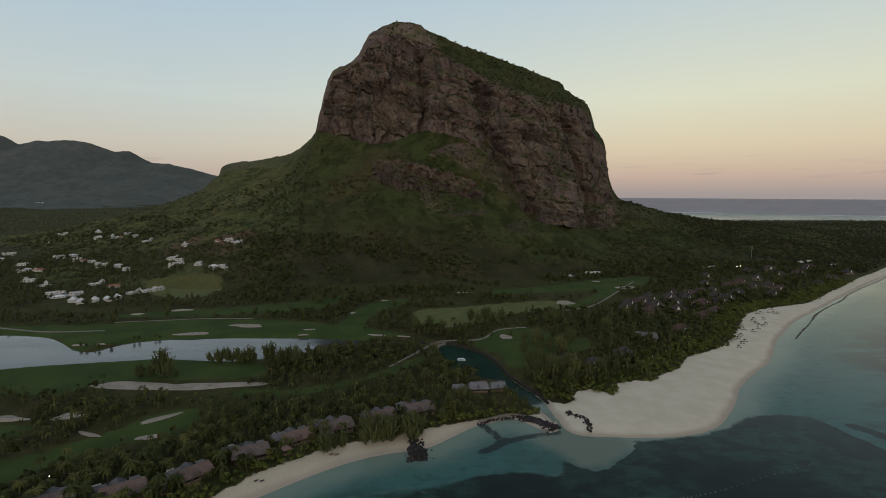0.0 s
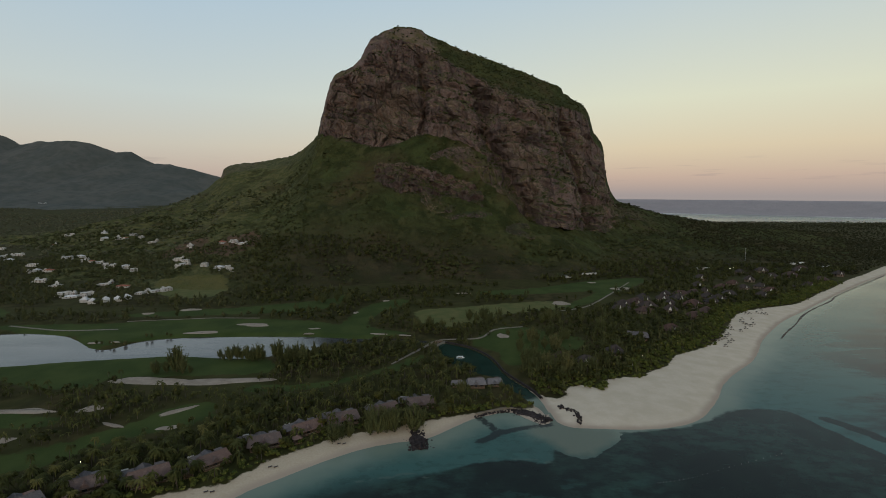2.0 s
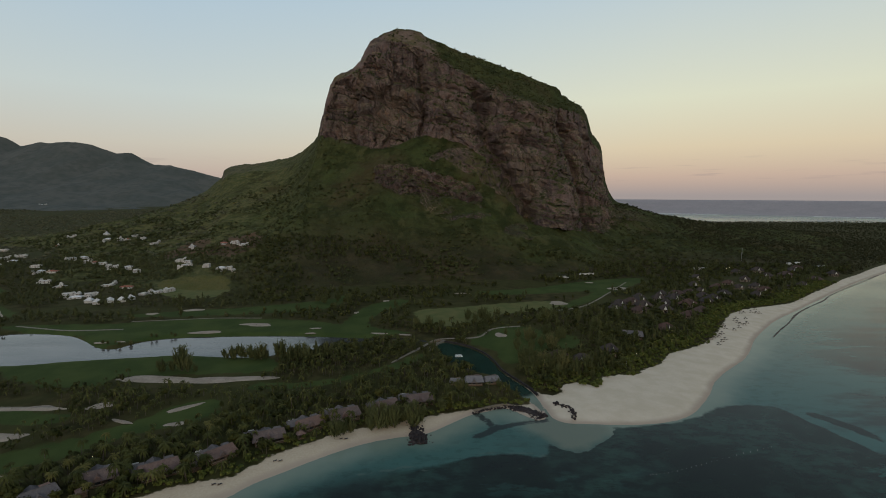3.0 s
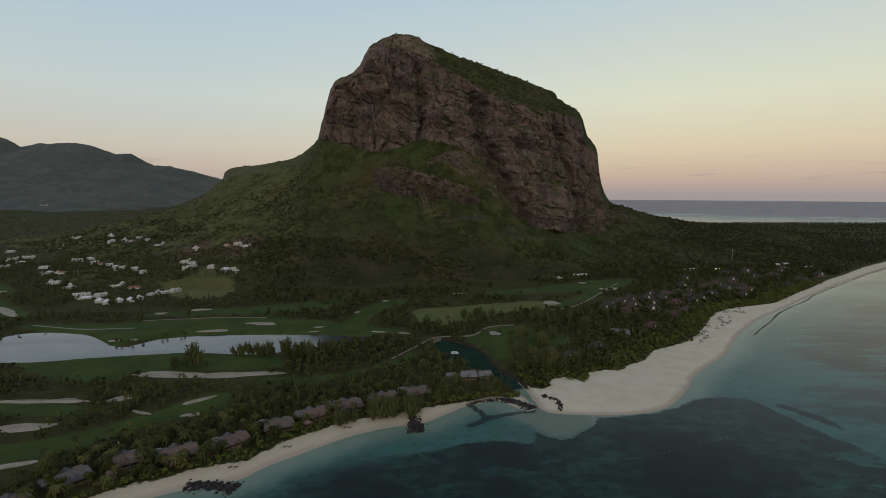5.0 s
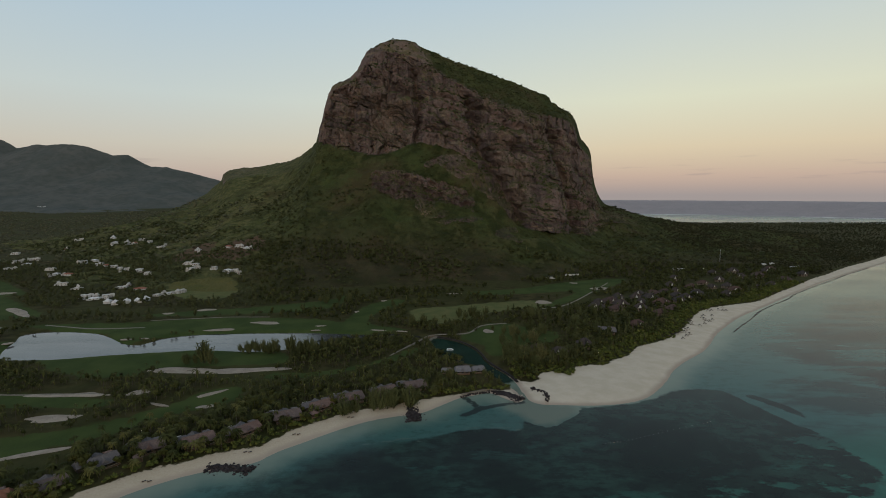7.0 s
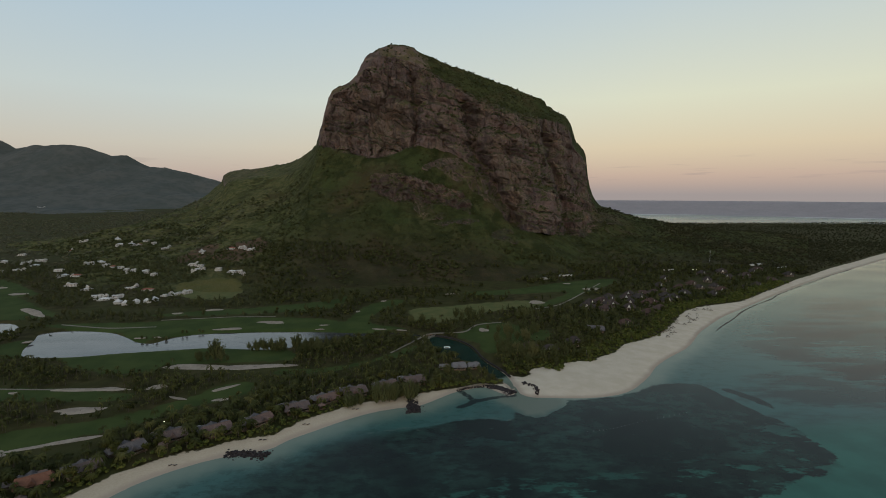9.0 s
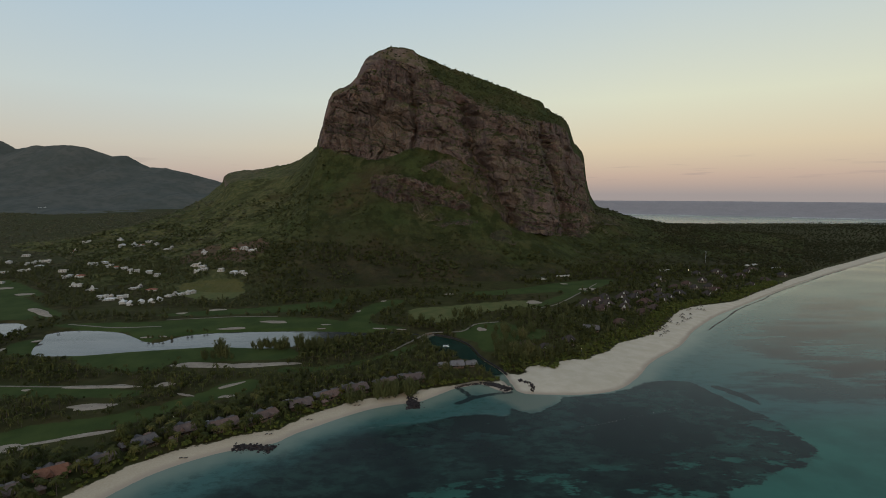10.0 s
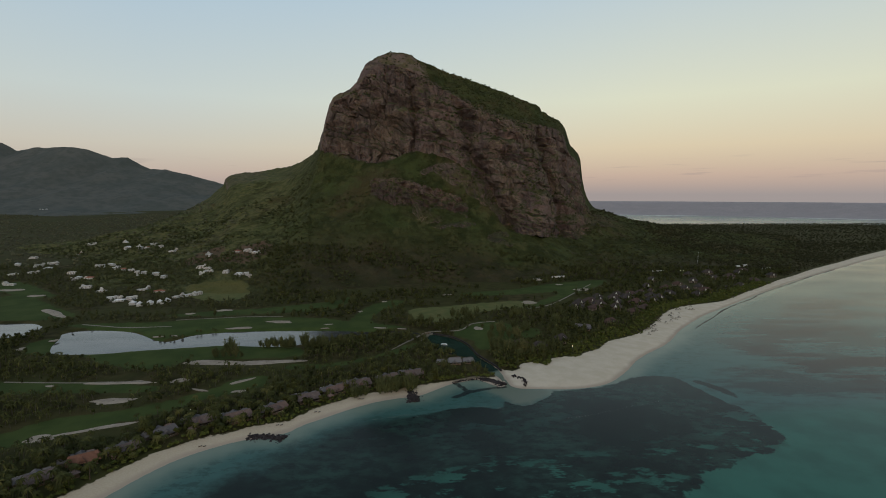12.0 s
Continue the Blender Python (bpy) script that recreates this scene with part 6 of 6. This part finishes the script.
for n, (x, y) in enumerate(VILLAGE[::2] + VILLAGE[1::3]):
    a, d = r.uniform(0, 360), r.uniform(9, 13)
    x, y = x + d * math.cos(radians(a)), y + d * math.sin(radians(a))
    m = pose(x, y, stand(x, y) + 0.4, 0, 0, a)
    if n == 0:
        shed.matrix_world = m
    else:
        copy_thing(shed, m)
block = house("hotel_block", "long low white hotel block with a flat pale roof", 34, 8, 2, "flat", "hotel blocks")
for n, (x, y, a) in enumerate(((684, 938, 24), (722, 915, 20), (512, 842, 0), (202, 781, 8), (247, 803, 6), (466, 862, -6))):
    m = pose(x, y, stand(x, y) + 1.0, 0, 0, a) @ Matrix.Diagonal(((0.9, 0.9, 0.4), (0.7, 0.8, 0.32), (0.5, 0.6, 0.3), (0.55, 0.5, 0.3), (0.7, 0.5, 0.3), (0.8, 0.7, 0.4))[n]).to_4x4()
    if n == 0:
        block.matrix_world = m
    else:
        copy_thing(block, m).matrix_basis = m
copy_thing(v3, pose(186, 437, stand(186, 437) + 1.2, 0, 0, -20))

# ---- shore works ----
boulders = []
for k in range(5):
    q = np.random.default_rng(700 + k)
    v, f = ICO2 if k < 2 else ICO1
    w = v * (1 + 0.22 * fbm(v[:, :1] * 1.6 + k * 9, v[:, 1:2] * 1.6, v[:, 2:] * 1.6, 2)) * (1, 0.8, 0.65)
    boulders.append(mesh_from("boulder", w, f, [STONE], False))


def groyne(label, path, width, count, z0, z1, size, seed, packed=True):
    """A heap of boulders along a line, each boulder a part."""
    q = np.random.default_rng(seed)
    c = curve_through(path, 60)
    ob = new("rock_groyne")
    ob.location = (c[30][0], c[30][1], 0)
    # the packed heart of the bank
    dd = np.gradient(c, axis=0)
    dd /= np.linalg.norm(dd, axis=1)[:, None]
    nn = np.stack([-dd[:, 1], dd[:, 0]], 1)
    taper = np.sin(np.linspace(0.25, np.pi - 0.25, 60)) ** 0.5
    arch = []
    for k in range(9):
        b = math.pi * k / 8
        wob = 1 + 0.16 * fbm(c[:, 0] * 0.9 + k * 7, c[:, 1] * 0.9, c[:, 0] * 0, 2)
        e = c + nn * (math.cos(b) * width * 0.44 * taper * wob)[:, None] - np.array(ob.location[:2])
        arch.append(np.column_stack([e, z0 - 0.6 + (z1 - z0 + 0.35) * math.sin(b) * taper * wob]))
    if packed:
        core = new("core", mesh_from("core", np.stack(arch, 1).reshape(-1, 3), grid_faces(60, 9), [STONE]))
        core.parent = ob
    for n in range(count):
        t = q.uniform(0, 59)
        i = int(t)
        d = c[min(i + 1, 59)] - c[max(i - 1, 0)]
        d = d / np.linalg.norm(d)
        o = q.normal(0, 0.30) * width
        b = new("boulder", boulders[n % 5])
        b.parent = ob
        top = z1 - abs(o) / width * (z1 - z0) * 1.4
        s = size * q.uniform(0.6, 1.3)
        b.matrix_basis = pose(c[i][0] - d[1] * o - ob.location.x, c[i][1] + d[0] * o - ob.location.y, q.uniform(z0, max(z0 + 0.1, top)), q.uniform(0, 60), q.uniform(0, 60), q.uniform(0, 360)) @ Matrix.Scale(s, 4)
    return tagged(ob, label, "groyne", "groynes on the shore")


groyne("heap of black basalt boulders running off the beach", [(-13, 258), (-11, 248), (-9, 237)], 11, 230, -0.8, 1.5, 1.15, 1)
groyne("long bank of black boulders at the channel mouth", [(45, 289), (53, 284), (60, 278), (66, 270)], 10.5, 300, -0.4, 1.6, 0.75, 2)
groyne("short row of black boulders on the sand spit", [(77, 290), (83, 285), (85, 279), (85, 272), (83, 265)], 3.2, 80, 1.2, 2.5, 0.75, 3, False)
groyne("bank of black boulders lying along the beach", [(-118, 182), (-106, 182), (-93, 179)], 9.0, 240, -0.8, 1.3, 1.05, 4)
groyne("stone edging at the head of the cove", [(23, 276), (32, 281), (43, 284)], 1.8, 60, 0.2, 1.2, 0.6, 7, False)


def sweep_wall(name, pts, width, z0, z1, mat, label, category):
    c = curve_through(pts, 12 * len(pts))
    d = np.gradient(c, axis=0)
    d /= np.linalg.norm(d, axis=1)[:, None]
    s = np.stack([-d[:, 1], d[:, 0]], 1) * width / 2
    w = 0.12 * fbm(c[:, 0], c[:, 1], c[:, 0] * 0, 2)
    vs = np.stack([np.column_stack([c + s * 1.2, np.full(len(c), z0)]), np.column_stack([c + s, z1 + w]), np.column_stack([c - s, z1 + w]), np.column_stack([c - s * 1.2, np.full(len(c), z0)])], 1)
    return tagged(new(name, mesh_from(name, vs.reshape(-1, 3), grid_faces(len(c), 4)[:, ::-1], [mat])), label, category, kind="structure")


sweep_wall("channel_wall", [(7, 431), (17, 425), (29, 415), (41, 396), (47, 376), (50, 358), (54, 345), (60, 331), (65, 319), (69, 304)], 1.1, -1.2, 1.7, STONE, "dark stone wall along the channel", "wall")
sweep_wall("channel_quay", [(-9, 398), (-5, 412), (1, 427), (8, 434)], 4.0, -1.2, 1.0, PATHSTONE, "pale stone weir at the head of the channel", "wall")
sweep_wall("cove_kerb", [(24, 279), (34, 284), (44, 288), (52, 285)], 1.2, -0.5, 1.6, PATHSTONE, "pale stone kerb round the cove", "wall")


def footbridge():
    ob = new("footbridge")
    part("deck", box(bmesh.new(), -7, 7, -1.3, 1.3, 1.5, 1.8), TIMBER, ob)
    for y in (-1.25, 1.25):
        part("rail", box(bmesh.new(), -7, 7, y - 0.06, y + 0.06, 2.65, 2.8), TIMBER, ob)
        for x in (-6.5, -3.2, 0, 3.2, 6.5):
            part("post", box(bmesh.new(), x - 0.08, x + 0.08, y - 0.08, y + 0.08, 1.8, 2.65), TIMBER, ob)
    for x in (-4, 4):
        part("pier", box(bmesh.new(), x - 0.3, x + 0.3, -1.0, 1.0, -1.8, 1.5), STONE, ob)
    ob.matrix_world = pose(-1, 427, 0.2, 0, 0, 52)
    return tagged(ob, "small timber footbridge over the channel head", "bridge")


def pontoon_boat():
    ob = new("pontoon_boat")
    for y in (-1.1, 1.1):
        bm = bmesh.new()
        bmesh.ops.create_cone(bm, cap_ends=True, segments=12, radius1=0.42, radius2=0.42, depth=6.2, matrix=pose(0, y, 0.1, 0, 90, 0))
        bmesh.ops.create_cone(bm, cap_ends=True, segments=12, radius1=0.42, radius2=0.06, depth=0.9, matrix=pose(3.55, y, 0.1, 0, 90, 0))
        part("float", bm, BOATWHITE, ob)
    part("deck", box(bmesh.new(), -3.1, 3.3, -1.55, 1.55, 0.5, 0.66), BOATWHITE, ob)
    part("canopy", box(bmesh.new(), -2.9, 2.6, -1.55, 1.55, 1.9, 2.06), BOATWHITE, ob, "flat white canopy")
    for x in (-2.7, 2.4):
        for y in (-1.4, 1.4):
            part("post", box(bmesh.new(), x - 0.05, x + 0.05, y - 0.05, y + 0.05, 0.66, 1.9), METAL, ob)
    for y in (-1.1, 1.1):
        part("bench", box(bmesh.new(), -2.2, 1.8, y - 0.25, y + 0.25, 0.66, 1.1), TIMBER, ob)
    ob.matrix_world = pose(18.5, 389.5, 0.05, 0, 0, 4) @ Matrix.Diagonal((0.95, 0.8, 0.6, 1))
    return tagged(ob, "white flat-topped pontoon boat moored in the channel", "boat")


footbridge()
pontoon_boat()


def parasol():
    ob = new("beach_parasol")
    part("pole", box(bmesh.new(), -0.07, 0.07, -0.07, 0.07, -0.4, 1.7), TIMBER, ob)
    bm = bmesh.new()
    bmesh.ops.create_cone(bm, cap_ends=True, segments=14, radius1=1.35, radius2=0.08, depth=0.6, matrix=pose(0, 0, 1.9))
    part("canopy", bm, THATCH_DARK, ob, "dark thatch canopy")
    return tagged(ob, "thatched beach parasol standing on white sand", "parasol", "beach parasols")


def lounger():
    ob = new("sun_lounger")
    part("frame", box(bmesh.new(), -1.0, 1.0, -0.36, 0.36, 0.28, 0.36), TIMBER, ob)
    part("mattress", box(bmesh.new(), -1.0, 0.35, -0.33, 0.33, 0.36, 0.46), NAVY, ob, "dark cushion")
    bm = box(bmesh.new(), 0, 0.75, -0.33, 0.33, 0, 0.09)
    bmesh.ops.transform(bm, matrix=pose(0.35, 0, 0.37, 0, -35, 0), verts=bm.verts)
    part("backrest", bm, NAVY, ob)
    for x in (-0.9, 0.9):
        for y in (-0.3, 0.3):
            part("leg", box(bmesh.new(), x - 0.04, x + 0.04, y - 0.04, y + 0.04, 0, 0.28), TIMBER, ob)
    return tagged(ob, "dark cushioned sun lounger on white sand", "lounger", "sun loungers on the beach")


THATCH_DARK = roof_material("dark_thatch", (0.045, 0.036, 0.030), (0.060, 0.050, 0.042), (0.075, 0.060, 0.048))
NAVY = plain_material("dark_blue_cushion", (0.020, 0.024, 0.034), (0.028, 0.032, 0.044), 1.5)
SEATS = [(246, 424), (254, 432), (259, 435), (263, 443), (265, 440), (276, 451), (282, 456), (258, 418), (267, 429), (273, 436), (271, 443), (271, 453), (295, 475), (300, 486), (301, 469), (312, 479), (323, 489), (331, 497), (322, 500), (321, 493), (341, 516), (331, 516), (323, 508), (349, 541), (355, 543), (365, 546), (369, 543), (373, 541), (379, 561)]
SEATS += [(-77, 219), (-98, 197), (-48, 242), (-140, 170)]
p0, l0 = parasol(), lounger()
q = np.random.default_rng(77)
for n, (x, y) in enumerate(SEATS):
    x, y = x + q.uniform(-0.6, 0.6) - 3.0, y + q.uniform(-0.6, 0.6)
    z = stand(x, y)
    m = pose(x, y, z, 0, 0, q.uniform(0, 360))
    if n == 0:
        p0.matrix_world = m
    elif x > 0:
        copy_thing(p0, m)
    for s in (-1, 1):
        a = 35 + q.uniform(-12, 12)
        ml = pose(x + 1.4 * s, y - 1.2, z + 0.02, 0, 0, a + 180)
        if n == 0 and s < 0:
            l0.matrix_world = ml
        else:
            copy_thing(l0, ml)

WRACK = plain_material("washed_up_seaweed", (0.040, 0.032, 0.026), (0.070, 0.056, 0.044), 0.3)
for n, (pts, w) in enumerate((([(326, 450), (350, 476), (374, 500), (393, 521)], 1.8), ([(393, 521), (416, 546), (456, 582), (505, 622), (530, 648)], 2.6), ([(530, 648), (600, 706), (668, 760), (770, 842), (880, 924)], 2.4))):
    ob = ribbon("seaweed_line", pts, w, WRACK, "dark band of washed-up seaweed at the waterline", "seaweed", 0.12, 0.9, 0.0)


def mast():
    ob = new("radio_mast")
    for x, y in ((-1, -1), (1, -1), (1, 1), (-1, 1)):
        bm = bmesh.new()
        bmesh.ops.create_cone(bm, cap_ends=True, segments=6, radius1=0.14, radius2=0.09, depth=30, matrix=pose(x * 0.6, y * 0.6, 15))
        part("leg", bm, METAL, ob)
    for k in range(8):
        z = 2 + 3.6 * k
        for a in range(4):
            bm = box(bmesh.new(), -0.7, 0.7, -0.05, 0.05, -0.05, 0.05)
            bmesh.ops.transform(bm, matrix=pose(0, 0, z) @ pose(0, 0, 0, 0, 0, 90 * a) @ pose(0, -0.6, 0, 0, 35, 0), verts=bm.verts)
            part("brace", bm, METAL, ob)
    for a in (20, 140, 260):
        part("antenna", box(bmesh.new(), 1.0 * math.cos(radians(a)) - 0.2, 1.0 * math.cos(radians(a)) + 0.2, 1.0 * math.sin(radians(a)) - 0.2, 1.0 * math.sin(radians(a)) + 0.2, 27, 30), WHITE, ob)
    ob.matrix_world = pose(603, 970, stand(603, 970)) @ Matrix.Diagonal((0.6, 0.6, 0.85, 1))
    return tagged(ob, "tall grey steel lattice radio mast above the trees", "mast")


mast()

b0 = None
for n, t in enumerate(np.linspace(0, 1, 26)):
    c = curve_through([(104, 206), (121, 210), (148, 221), (183, 234)], 101)[int(t * 100)]
    if b0 is None:
        bm = bmesh.new()
        bmesh.ops.create_uvsphere(bm, u_segments=10, v_segments=6, radius=0.12)
        b0 = new("mooring_buoy")
        part("float", bm, METAL, b0)
        part("ring", box(bmesh.new(), -0.05, 0.05, -0.05, 0.05, 0.26, 0.42), METAL, b0)
        tagged(b0, "small pale float of a buoy line on the lagoon", "buoy", "buoy line")
        b0.matrix_world = pose(c[0], c[1], 0.05)
    else:
        copy_thing(b0, pose(c[0], c[1], 0.05))

# surf on the outer reef behind the peninsula
FOAM = plain_material("white_surf", (0.62, 0.63, 0.62), (0.74, 0.74, 0.73), 0.02)
for pts, w in (([(1500, 3850), (1800, 3760), (2050, 3700)], 34), ([(2500, 3350), (2900, 3080), (3250, 2830)], 30), ([(3450, 2560), (3700, 2300)], 40), ([(900, 3980), (1200, 3930)], 22)):
    ribbon("reef_surf", pts, w, FOAM, "thin white line of surf on the reef", "surf", 0.5, 0.9, 0.0)


GLOW = plain_material("lit_lamp_glass", (0.8, 0.74, 0.6), (0.8, 0.74, 0.6))
glow = GLOW.node_tree.nodes["Principled BSDF"]
glow.inputs["Emission Color"].default_value = (1.0, 0.86, 0.62, 1)
glow.inputs["Emission Strength"].default_value = 7.0


def garden_lamp(tall, radius):
    ob = new("garden_lamp")
    part("pole", box(bmesh.new(), -0.06, 0.06, -0.06, 0.06, -0.5, tall), METAL, ob)
    bm = bmesh.new()
    bmesh.ops.create_icosphere(bm, subdivisions=2, radius=radius)
    bmesh.ops.translate(bm, verts=bm.verts, vec=(0, 0, tall + 0.9 * radius))
    part("globe", bm, GLOW, ob, "lit warm white globe")
    return tagged(ob, "lit garden lamp on a thin steel pole", "lamp", "garden lamps")


for x, y, tall in [(504, 849, 6.0), (511, 850, 6.0), (150, 360, 4.0), (165, 378, 4.0), (-170, 213, 4.0)]:
    garden_lamp(tall, 0.4 if tall > 5 else 0.15).matrix_world = pose(x, y, stand(x, y))
